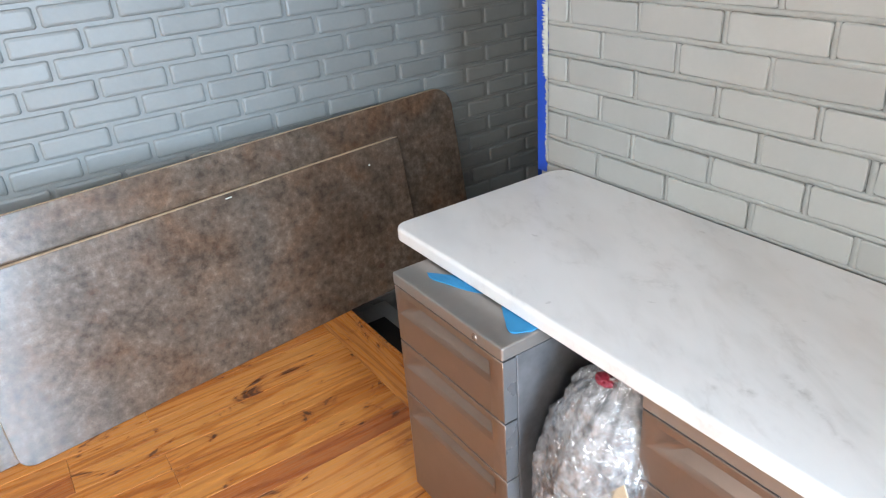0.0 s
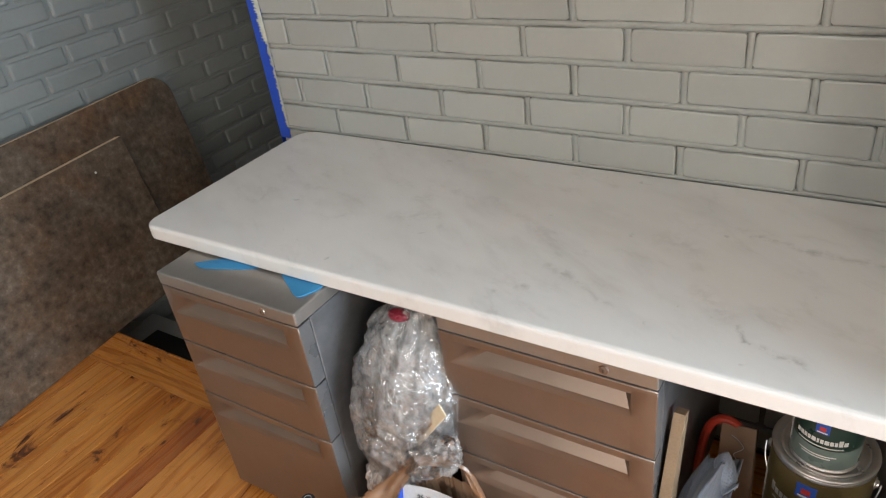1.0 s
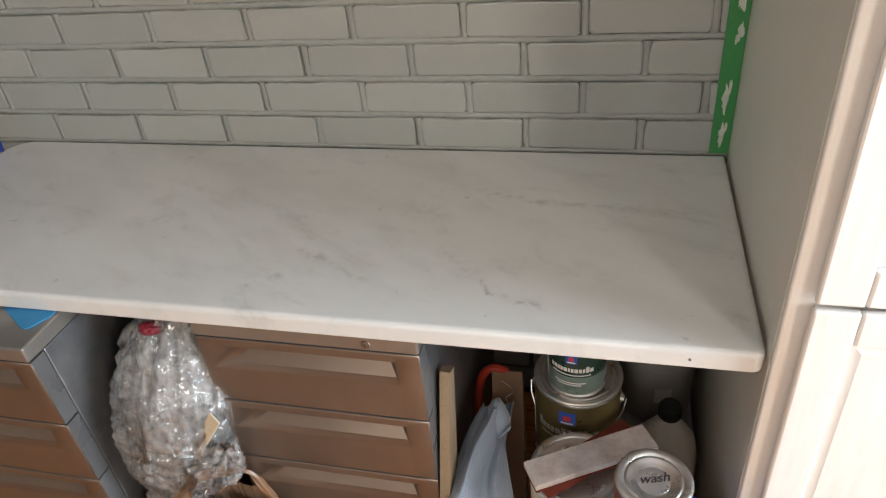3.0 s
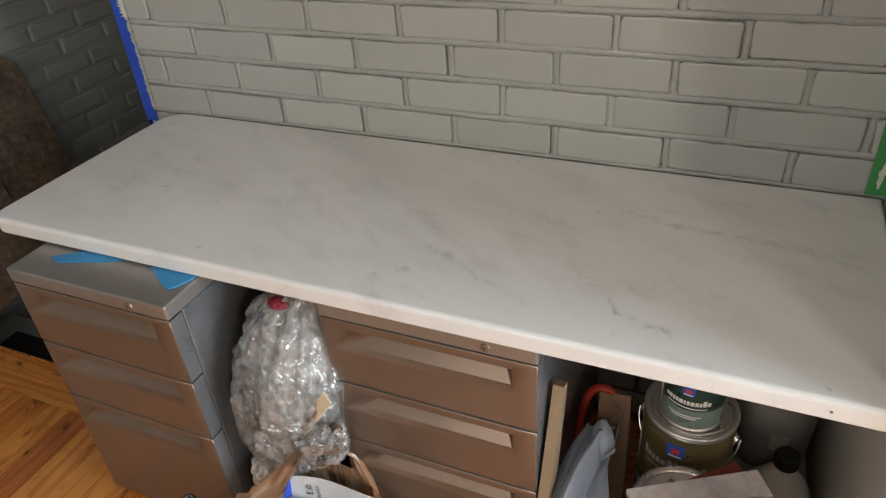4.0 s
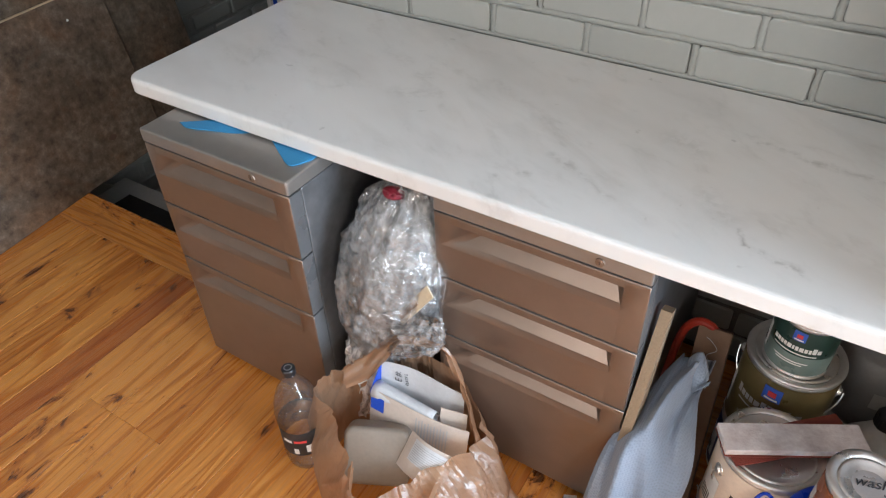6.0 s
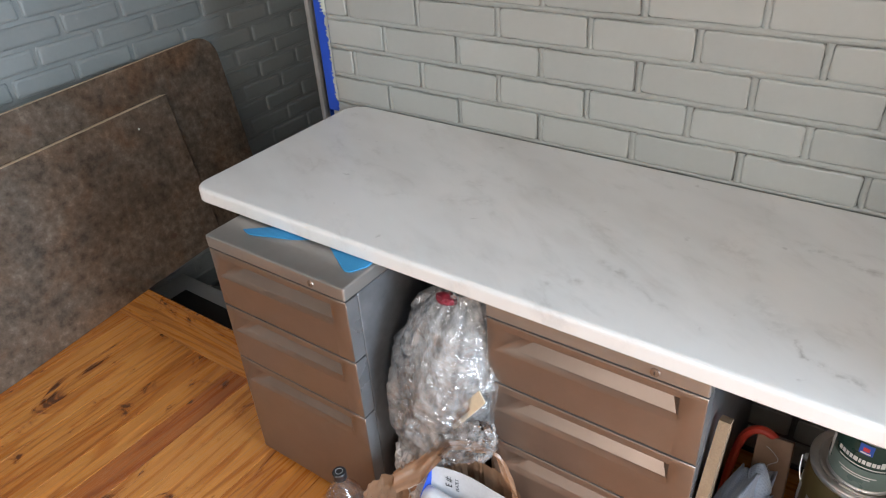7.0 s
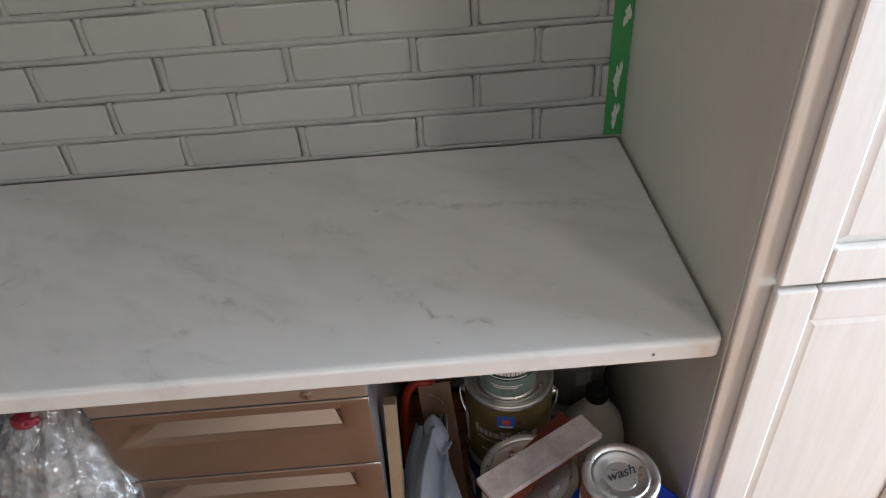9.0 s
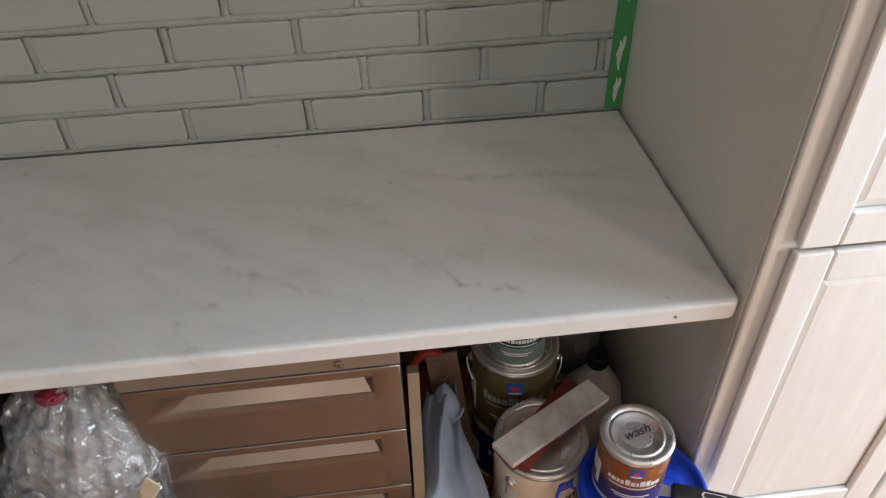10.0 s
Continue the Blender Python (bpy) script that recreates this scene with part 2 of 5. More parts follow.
def washed_oak(name, a, b):
    m, t, p = nodes_of(name)
    vec, _ = coords(t)
    st = t.nodes.new("ShaderNodeMapping")
    st.inputs["Scale"].default_value = (30, 30, 1.6)
    t.links.new(vec, st.inputs[0])
    g = noise_of(t, st.outputs[0], 2.0, 6, 0.65, 0.5)
    n1 = noise_of(t, vec, 4)
    col = ramp(t, mix(t, 0.3, g, n1), [(0.3, a), (0.65, b)])
    t.links.new(col, p.inputs["Base Color"])
    p.inputs["Roughness"].default_value = 0.42
    bump(t, p, g, 0.15, 0.0012)
    return m


def film_shader(t, p, body, normal, rough, gain):
    """Lays a sharp window gloss over a see-through body."""
    gl = add(t, "ShaderNodeBsdfGlossy", Roughness=rough)
    lw = t.nodes.new("ShaderNodeLayerWeight")
    lw.inputs["Blend"].default_value = 0.35
    mu = t.nodes.new("ShaderNodeMath")
    mu.operation, mu.use_clamp = "MULTIPLY_ADD", True
    mu.inputs[1].default_value, mu.inputs[2].default_value = gain, 0.05
    t.links.new(lw.outputs["Fresnel"], mu.inputs[0])
    for n in (gl, lw):
        t.links.new(normal, n.inputs["Normal"])
    mx = t.nodes.new("ShaderNodeMixShader")
    t.links.new(mu.outputs[0], mx.inputs[0])
    t.links.new(body, mx.inputs[1])
    t.links.new(gl.outputs[0], mx.inputs[2])
    t.links.new(mx.outputs[0], t.nodes["Material Output"].inputs[0])


def clear_film(name, tint, rough, solid, bump_scale=30, spread=0.18, stretch=(1, 1, 1), relief=0.6, gain=0.55):
    """Thin plastic film: mostly see-through, a little milky, with sharp gloss."""
    m, t, p = nodes_of(name)
    vec, _ = coords(t, stretch, vary=False)
    n = noise_of(t, vec, bump_scale, 3, 0.55, 0.8)
    p.inputs["Base Color"].default_value = (*tint, 1)
    p.inputs["Roughness"].default_value = 0.5
    b = t.nodes.new("ShaderNodeBump")
    b.inputs["Strength"].default_value, b.inputs["Distance"].default_value = relief, 0.006
    t.links.new(n, b.inputs["Height"])
    t.links.new(b.outputs[0], p.inputs["Normal"])
    tr = add(t, "ShaderNodeBsdfTransparent")
    tr.inputs[0].default_value = (*[min(1, 0.7 + 0.3 * c) for c in tint], 1)
    mx = t.nodes.new("ShaderNodeMixShader")
    t.links.new(ramp(t, n, [(0.3, grey(max(0, solid - spread))), (0.7, grey(min(1, solid + spread)))]), mx.inputs[0])
    t.links.new(tr.outputs[0], mx.inputs[1])
    t.links.new(p.outputs[0], mx.inputs[2])
    film_shader(t, p, mx.outputs[0], b.outputs[0], rough, gain)
    return m


def crinkle_film(name, tint, body, ridge, gain, scale=34):
    """Clear film crumpled into cells with sharp creases that catch the light."""
    m, t, p = nodes_of(name)
    vec, _ = coords(t, (1.0, 1.0, 0.7), vary=False)
    wn2 = add(t, "ShaderNodeTexNoise", Scale=14.0, Detail=3.0)
    t.links.new(vec, wn2.inputs["Vector"])
    sc2 = t.nodes.new("ShaderNodeVectorMath")
    sc2.operation = "SCALE"
    sc2.inputs["Scale"].default_value = 0.06
    t.links.new(wn2.outputs["Color"], sc2.inputs[0])
    ad = t.nodes.new("ShaderNodeVectorMath")
    t.links.new(vec, ad.inputs[0])
    t.links.new(sc2.outputs[0], ad.inputs[1])
    # sharp creases where a stretched field folds over
    folds = []
    for k in (scale, scale * 2.3):
        f = noise_of(t, ad.outputs[0], k, 2, 0.5, 1.2)
        su = t.nodes.new("ShaderNodeMath")
        su.operation, su.inputs[1].default_value = "SUBTRACT", 0.5
        t.links.new(f, su.inputs[0])
        ab = t.nodes.new("ShaderNodeMath")
        ab.operation = "ABSOLUTE"
        t.links.new(su.outputs[0], ab.inputs[0])
        folds.append(ramp(t, ab.outputs[0], [(0.0, grey(1.0)), (0.16, grey(0.0))]))
    h = mix(t, 0.35, folds[0], folds[1])
    b = t.nodes.new("ShaderNodeBump")
    b.inputs["Strength"].default_value, b.inputs["Distance"].default_value = 0.35, 0.005
    t.links.new(h, b.inputs["Height"])
    p.inputs["Base Color"].default_value = (*tint, 1)
    p.inputs["Roughness"].default_value = 0.5
    t.links.new(b.outputs[0], p.inputs["Normal"])
    tr = add(t, "ShaderNodeBsdfTransparent")
    tr.inputs[0].default_value = (0.99, 0.99, 0.99, 1)
    mx = t.nodes.new("ShaderNodeMixShader")
    t.links.new(ramp(t, h, [(0.25, grey(body)), (0.85, grey(body + ridge))]), mx.inputs[0])
    t.links.new(tr.outputs[0], mx.inputs[1])
    t.links.new(p.outputs[0], mx.inputs[2])
    film_shader(t, p, mx.outputs[0], b.outputs[0], 0.045, gain)
    return m


def glass(name, tint, rough=0.02):
    m, t, p = nodes_of(name)
    p.inputs["Base Color"].default_value = (*tint, 1)
    p.inputs["Roughness"].default_value = rough
    p.inputs["Transmission Weight"].default_value = 1.0
    p.inputs["IOR"].default_value = 1.45
    return m


M_BRICK = brick_paint("greige_painted_brick", (0.378, 0.394, 0.374), (0.422, 0.439, 0.418), 0.36, 0.16, 0.003)
M_MORTAR = brick_paint("painted_mortar", (0.33, 0.345, 0.325), (0.42, 0.437, 0.414), 0.17, 1.0, 0.006)
# shade in the narrow brick cracks, put into the colour of the core
M_CRACK_SHADE = surface("crack_shade_grey", (0.09, 0.09, 0.085), (0.26, 0.26, 0.245), 0.6, coarse=30, fine=200, bump_strength=0.5)
M_BRICK_W = brick_paint("grey_painted_brick", (0.215, 0.238, 0.238), (0.26, 0.284, 0.284), 0.42, 0.15, 0.003)
M_MORTAR_W = brick_paint("grey_painted_mortar", (0.20, 0.222, 0.222), (0.25, 0.272, 0.272), 0.45, 0.3)
M_FLOOR = wood_floor_material()
M_MARBLE = marble_material()
M_LAM = laminate_material()
M_LAM_EDGE = surface("particle_board_edge", (0.50, 0.37, 0.24), (0.64, 0.50, 0.35), 0.8, fine=200, bump_strength=0.4)
M_STEEL = surface("taupe_metallic_enamel", (0.205, 0.150, 0.115), (0.255, 0.190, 0.150), 0.35, metal=0.62, coarse=3.2, fine=22, bump_strength=0.012, rough_var=0.09)
M_LID = surface("taupe_grey_enamel", (0.29, 0.265, 0.24), (0.35, 0.325, 0.30), 0.34, metal=0.65, coarse=4, fine=40, bump_strength=0.0, rough_var=0.05)
# wide tone range paints in scuffs and smeared reflections on the pedestal sides
M_STEEL_SIDE = surface("silver_grey_enamel", (0.125, 0.125, 0.130), (0.245, 0.245, 0.252), 0.36, metal=0.6, coarse=7, fine=40, bump_strength=0.0, rough_var=0.05)
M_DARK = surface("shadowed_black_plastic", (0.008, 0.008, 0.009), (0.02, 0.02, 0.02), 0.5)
M_OAK = washed_oak("whitewashed_oak", (0.775, 0.75, 0.715), (0.875, 0.865, 0.85))
M_OAK_SIDE = surface("cream_side_panel", (0.71, 0.69, 0.615), (0.78, 0.76, 0.69), 0.42, coarse=5, fine=120, bump_strength=0.08)
M_PLASTER = surface("cream_wall_paint", (0.50, 0.485, 0.45), (0.57, 0.555, 0.52), 0.7, bump_strength=0.1)
M_CEIL = surface("ceiling_paint", (0.66, 0.65, 0.63), (0.72, 0.71, 0.69), 0.85, bump_strength=0.08)
M_TRIM = surface("white_gloss_trim", (0.62, 0.62, 0.60), (0.72, 0.72, 0.70), 0.35, bump_strength=0.06)
M_BLUE_TAPE = surface("blue_masking_tape", (0.008, 0.055, 0.42), (0.015, 0.085, 0.55), 0.6, fine=220, bump_strength=0.3)
M_GREEN_TAPE = surface("green_masking_tape", (0.03, 0.22, 0.06), (0.05, 0.30, 0.09), 0.6, fine=220, bump_strength=0.3)
M_PAINT_WHITE = surface("dried_white_paint", (0.46, 0.52, 0.45), (0.66, 0.68, 0.63), 0.5, coarse=60, bump_strength=0.4)
M_LINER = surface("blue_ribbed_liner", (0.02, 0.20, 0.42), (0.035, 0.27, 0.52), 0.75, fine=350, bump_strength=0.6)
M_TIN = surface("tin_plate", (0.72, 0.71, 0.69), (0.84, 0.83, 0.81), 0.34, metal=0.9, coarse=25, fine=180, bump_strength=0.05)
M_WIRE = surface("galvanised_wire", (0.5, 0.5, 0.5), (0.62, 0.62, 0.62), 0.3, metal=1.0, bump_strength=0.0)


# ---------- mesh helpers ----------
def finish(name, bm, mat, smooth=False):
    me = bpy.data.meshes.new(name)
    bm.to_mesh(me)
    bm.free()
    for m in (mat if isinstance(mat, (list, tuple)) else (mat,)):
        me.materials.append(m)
    if smooth:
        for poly in me.polygons:
            poly.use_smooth = True
    return me


def part(name, bm, mat, parent=None, label="", smooth=False):
    ob = new(name, finish(name, bm, mat, smooth))
    if parent is not None:
        ob.parent = parent
    if label:
        ob["label"] = label
    return ob


def thing(name, at, label, category, group="", turn=0):
    ob = new(name)
    ob.empty_display_size = 0.05
    ob.matrix_world = pose(*at, 0, 0, turn)
    return tagged(ob, label, category, group)


def box(x0, x1, y0, y1, z0, z1, bev=0.0, seg=2, bm=None):
    own = bm if bm is not None else bmesh.new()
    r = bmesh.ops.create_cube(own, size=1, matrix=Matrix.Translation(((x0 + x1) / 2, (y0 + y1) / 2, (z0 + z1) / 2)) @ Matrix.Diagonal((x1 - x0, y1 - y0, z1 - z0, 1)))
    if bev:
        es = list({e for v in r["verts"] for e in v.link_edges})
        bmesh.ops.bevel(own, geom=es, offset=bev, segments=seg, profile=0.5, affect="EDGES")
    return own


def prism(points, z0, z1, bev_top=0.0, bev_bot=0.0, seg=4):
    """An upright slab over a plan outline, its rims rounded."""
    bm = bmesh.new()
    vs = [bm.verts.new((x, y, z0)) for x, y in points]
    f = bm.faces.new(vs)
    r = bmesh.ops.extrude_face_region(bm, geom=[f])
    top = [v for v in r["geom"] if isinstance(v, bmesh.types.BMVert)]
    bmesh.ops.translate(bm, verts=top, vec=(0, 0, z1 - z0))
    bmesh.ops.recalc_face_normals(bm, faces=bm.faces)
    for z, b in ((z1, bev_top), (z0, bev_bot)):
        if b:
            es = [e for e in bm.edges if all(abs(v.co.z - z) < 1e-6 for v in e.verts)]
            bmesh.ops.bevel(bm, geom=es, offset=b, segments=seg, profile=0.5, affect="EDGES")
    return bm


def rounded(x0, x1, y0, y1, radii, n=7):
    """Outline of a rectangle; radii for the corners (x0,y0), (x1,y0), (x1,y1), (x0,y1)."""
    pts = []
    for (cx, cy, sx, sy, a0), r in zip(((x0, y0, 1, 1, 180), (x1, y0, -1, 1, 270), (x1, y1, -1, -1, 0), (x0, y1, 1, -1, 90)), radii):
        if r <= 0:
            pts.append((cx, cy))
            continue
        for i in range(n + 1):
            a = radians(a0 + 90 * i / n)
            pts.append((cx + sx * r + r * math.cos(a), cy + sy * r + r * math.sin(a)))
    return pts


def lathe(profile, n=32, bm=None, close=False):
    """Turns (radius, height) pairs round z."""
    own = bm if bm is not None else bmesh.new()
    rings = []
    for r, z in profile:
        if r < 1e-6:
            rings.append([own.verts.new((0, 0, z))])
        else:
            rings.append([own.verts.new((r * math.cos(2 * math.pi * i / n), r * math.sin(2 * math.pi * i / n), z)) for i in range(n)])
    for a, b in zip(rings, rings[1:]):
        for i in range(n):
            j = (i + 1) % n
            if len(a) == 1 and len(b) == 1:
                continue
            if len(a) == 1:
                own.faces.new((a[0], b[j], b[i]))
            elif len(b) == 1:
                own.faces.new((a[i], a[j], b[0]))
            else:
                own.faces.new((a[i], a[j], b[j], b[i]))
    bmesh.ops.recalc_face_normals(own, faces=own.faces)
    return own


def tube(path, r, n=8, bm=None):
    """A round bar along a row of points."""
    own = bm if bm is not None else bmesh.new()
    pts = [Vector(p) for p in path]
    rings, side = [], None
    for i, p in enumerate(pts):
        d = (pts[min(i + 1, len(pts) - 1)] - pts[max(i - 1, 0)]).normalized()
        if side is None:
            side = d.cross(Vector((0, 0, 1)) if abs(d.z) < 0.9 else Vector((1, 0, 0))).normalized()
        side = (side - d * side.dot(d)).normalized()
        up = d.cross(side)
        rings.append([own.verts.new(p + r * (math.cos(2 * math.pi * k / n) * side + math.sin(2 * math.pi * k / n) * up)) for k in range(n)])
    for a, b in zip(rings, rings[1:]):
        for k in range(n):
            own.faces.new((a[k], a[(k + 1) % n], b[(k + 1) % n], b[k]))
    own.faces.new(rings[0])
    own.faces.new(rings[-1])
    bmesh.ops.recalc_face_normals(own, faces=own.faces)
    return own


def spline(pts, n=8):
    """A smooth row of points through the given ones."""
    p = [Vector(q) for q in pts]
    p = [2 * p[0] - p[1]] + p + [2 * p[-1] - p[-2]]
    out = []
    for i in range(1, len(p) - 2):
        for k in range(n):
            t = k / n
            a, b, c, d = p[i - 1:i + 3]
            out.append(0.5 * ((2 * b) + (c - a) * t + (2 * a - 5 * b + 4 * c - d) * t * t + (3 * b - a - 3 * c + d) * t ** 3))
    out.append(p[-2])
    return out


def sheet(fn, nu, nv, thick=0.0):
    """A bent sheet: fn(u, v) gives a point, u and v from 0 to 1."""
    bm = bmesh.new()
    g = [[bm.verts.new(fn(i / nu, j / nv)) for j in range(nv + 1)] for i in range(nu + 1)]
    for i in range(nu):
        for j in range(nv):
            bm.faces.new((g[i][j], g[i + 1][j], g[i + 1][j + 1], g[i][j + 1]))
    if thick:
        bmesh.ops.recalc_face_normals(bm, faces=bm.faces)
        bmesh.ops.solidify(bm, geom=bm.faces[:], thickness=thick)
    return bm


# ---------- the shell of the room ----------
PITCH, COURSE = 0.222, 0.0765
WEST, NORTH_END, EAST_PANEL = -0.80, 0.118, 1.834

# masonry behind the bricks (the mortar face); the north core is toned as crack shade
wall_north = part("wall_north", box(NORTH_END + 0.004, 3.6, 0.0075, 0.13, -0.1, 2.45), M_CRACK_SHADE)
tagged(wall_north, "greige painted brick wall behind the worktop", "wall", kind="structure")
wall_west = part("wall_west", box(WEST - 0.14, WEST - 0.008, -4.1, 0.85, -1.4, 2.45), M_MORTAR_W)
tagged(wall_west, "grey-blue painted brick wall beside the stairs", "wall", kind="structure")
wall_stair = part("wall_stairwell", box(WEST - 0.14, WEST - 0.02, 0.85, 2.3, -1.6, 2.45), M_PLASTER)
tagged(wall_stair, "plain dim wall of the stairwell", "wall", kind="structure")
we = part("wall_stairwell_end", box(WEST - 0.14, NORTH_END + 0.13, 2.3, 2.42, -1.6, 2.45), M_PLASTER)
tagged(we, "plain dim end wall of the stairwell", "wall", kind="structure")
ws = part("wall_stairwell_side", box(NORTH_END + 0.006, NORTH_END + 0.12, 0.132, 2.3, -1.6, 2.45), M_PLASTER)
tagged(ws, "plain side wall of the stairwell", "wall", kind="structure")
wf = part("wall_under_floor", box(NORTH_END + 0.006, NORTH_END + 0.12, -0.36, 0.13, -1.6, -0.104), M_PLASTER)
tagged(wf, "plain wall of the stairwell below the floor", "wall", kind="structure")
# the opening in this unseen wall is assumed, to hold the fill lamp
wsouth_bm = box(WEST - 0.14, 0.3, -4.1, -4.0, -0.1, 2.45)
box(1.5, 3.6, -4.1, -4.0, -0.1, 2.45, bm=wsouth_bm)
box(0.3, 1.5, -4.1, -4.0, -0.1, 1.05, bm=wsouth_bm)
box(0.3, 1.5, -4.1, -4.0, 2.15, 2.45, bm=wsouth_bm)
tagged(part("wall_south", wsouth_bm, M_PLASTER), "plain white wall with an assumed window opening, out of view", "wall", kind="structure")
weast_bm = box(3.5, 3.6, -4.0, -3.35, -0.1, 2.45)
box(3.5, 3.6, -2.75, -1.46, -0.1, 2.45, bm=weast_bm)
box(3.5, 3.6, -0.62, 0.009, -0.1, 2.45, bm=weast_bm)
box(3.5, 3.6, -1.46, -0.62, 2.1, 2.45, bm=weast_bm)
box(3.5, 3.6, -1.46, -0.62, -0.1, 0.06, bm=weast_bm)
box(3.5, 3.6, -3.35, -2.75, 2.15, 2.45, bm=weast_bm)
box(3.5, 3.6, -3.35, -2.75, -0.1, 0.95, bm=weast_bm)
tagged(part("wall_east", weast_bm, M_PLASTER), "plain white wall with a glass door and a window", "wall", kind="structure")
tagged(part("ceiling", box(WEST - 0.14, 3.6, -4.1, 2.42, 2.45, 2.55), M_CEIL), "plain white ceiling", "ceiling", kind="structure")
gd = bmesh.new()
bmesh.ops.create_grid(gd, x_segments=2, y_segments=2, size=60, matrix=Matrix.Translation((64.0, 0, -0.25)))
tagged(part("ground", gd, surface("lawn", (0.05, 0.09, 0.03), (0.09, 0.13, 0.05), 0.9)), "grass outside the glass door", "ground", kind="structure")

M_PANE = glass("window_glass", (1, 1, 1))
for nm, cx, lab in (("window_1", None, "assumed white framed window for the fill light, out of view"), ("window_2", (-3.35, -2.75, 0.95, 2.15), "narrow assumed white framed window for the fill light, out of view"), ("door_1", (-1.46, -0.62, 0.06, 2.1), "white framed glass door")):
    w = new(nm)
    tagged(w, lab, "door" if nm == "door_1" else "window", kind="structure")
    if cx is None:
        x0, x1, z0, z1, y = 0.3, 1.5, 1.05, 2.15, -4.06
        fb = box(x0, x0 + 0.05, y, y + 0.05, z0, z1)
        box(x1 - 0.05, x1, y, y + 0.05, z0, z1, bm=fb)
        box(x0 + 0.05, x1 - 0.05, y, y + 0.05, z0, z0 + 0.05, bm=fb)
        box(x0 + 0.05, x1 - 0.05, y, y + 0.05, z1 - 0.05, z1, bm=fb)
        part("window_frame", fb, M_TRIM, w)
        pane = part("pane", box(x0 + 0.05, x1 - 0.05, y + 0.02, y + 0.026, z0 + 0.05, z1 - 0.05), M_PANE, w)
    else:
        (y0, y1, z0, z1), x = cx, 3.53
        fb = box(x, x + 0.05, y0, y0 + 0.07, z0, z1)
        box(x, x + 0.05, y1 - 0.07, y1, z0, z1, bm=fb)
        box(x, x + 0.05, y0 + 0.07, y1 - 0.07, z0, z0 + 0.07, bm=fb)
        box(x, x + 0.05, y0 + 0.07, y1 - 0.07, z1 - 0.07, z1, bm=fb)
        part("door_frame", fb, M_TRIM, w)
        pane = part("pane", box(x + 0.02, x + 0.026, y0 + 0.07, y1 - 0.07, z0 + 0.07, z1 - 0.07), M_PANE, w)
    pane.visible_shadow = False

# floor: rough base, then boards on it
floor_bm = box(WEST - 0.008, 3.5, -4.0, -0.372, -0.1, -0.012)
box(NORTH_END + 0.126, 3.5, -0.372, 0.009, -0.1, -0.012, bm=floor_bm)
floor = part("floor", floor_bm, surface("floor_gaps", (0.02, 0.01, 0.006), (0.04, 0.02, 0.01), 0.8))
tagged(floor, "varnished orange oak plank floor with knots", "floor", kind="structure")

# stairs down along the west wall
M_STAIR = surface("grey_stair_paint", (0.30, 0.31, 0.31), (0.38, 0.39, 0.385), 0.5)
M_RUBBER = surface("black_rubber", (0.006, 0.006, 0.007), (0.014, 0.014, 0.014), 0.7, fine=300, bump_strength=0.4)
stairs = tagged(new("staircase"), "grey painted stairs leading down with black rubber treads", "stairs", kind="structure")
for i in range(6):
    y0, z1 = -0.352 + 0.235 * i, -0.18 * (i + 1)
    part("step", box(WEST, NORTH_END, y0, y0 + 0.265, z1 - 0.18, z1, 0.006), M_STAIR, stairs)
    part("tread_mat", box(WEST + 0.125, NORTH_END - 0.1, y0 + 0.008, y0 + 0.19, z1 + 0.001, z1 + 0.009, 0.003), M_RUBBER, stairs, "black rubber stair tread")
part("riser", box(WEST, NORTH_END, -0.372, -0.352, -0.19, -0.02), M_STAIR, stairs)
sk = bmesh.new()
sp = [(-0.352, -0.02), (1.15, -1.20), (1.15, -1.42), (-0.352, -0.30)]
fa = [sk.verts.new((WEST + 0.016, y, z)) for y, z in sp]
fb2 = [sk.verts.new((WEST - 0.004, y, z)) for y, z in sp]
sk.faces.new(fa)
sk.faces.new(fb2)
for k in range(4):
    sk.faces.new((fa[k], fa[(k + 1) % 4], fb2[(k + 1) % 4], fb2[k]))
bmesh.ops.recalc_face_normals(sk, faces=sk.faces)
part("skirt_board", sk, M_STAIR, stairs, "sloping painted skirt board")

trim = part("trim", box(WEST - 0.008, WEST + 0.016, 0.83, 0.852, -1.2, 2.45, 0.004), M_TRIM)
tagged(trim, "narrow white painted corner trim on the brick", "trim", kind="structure")


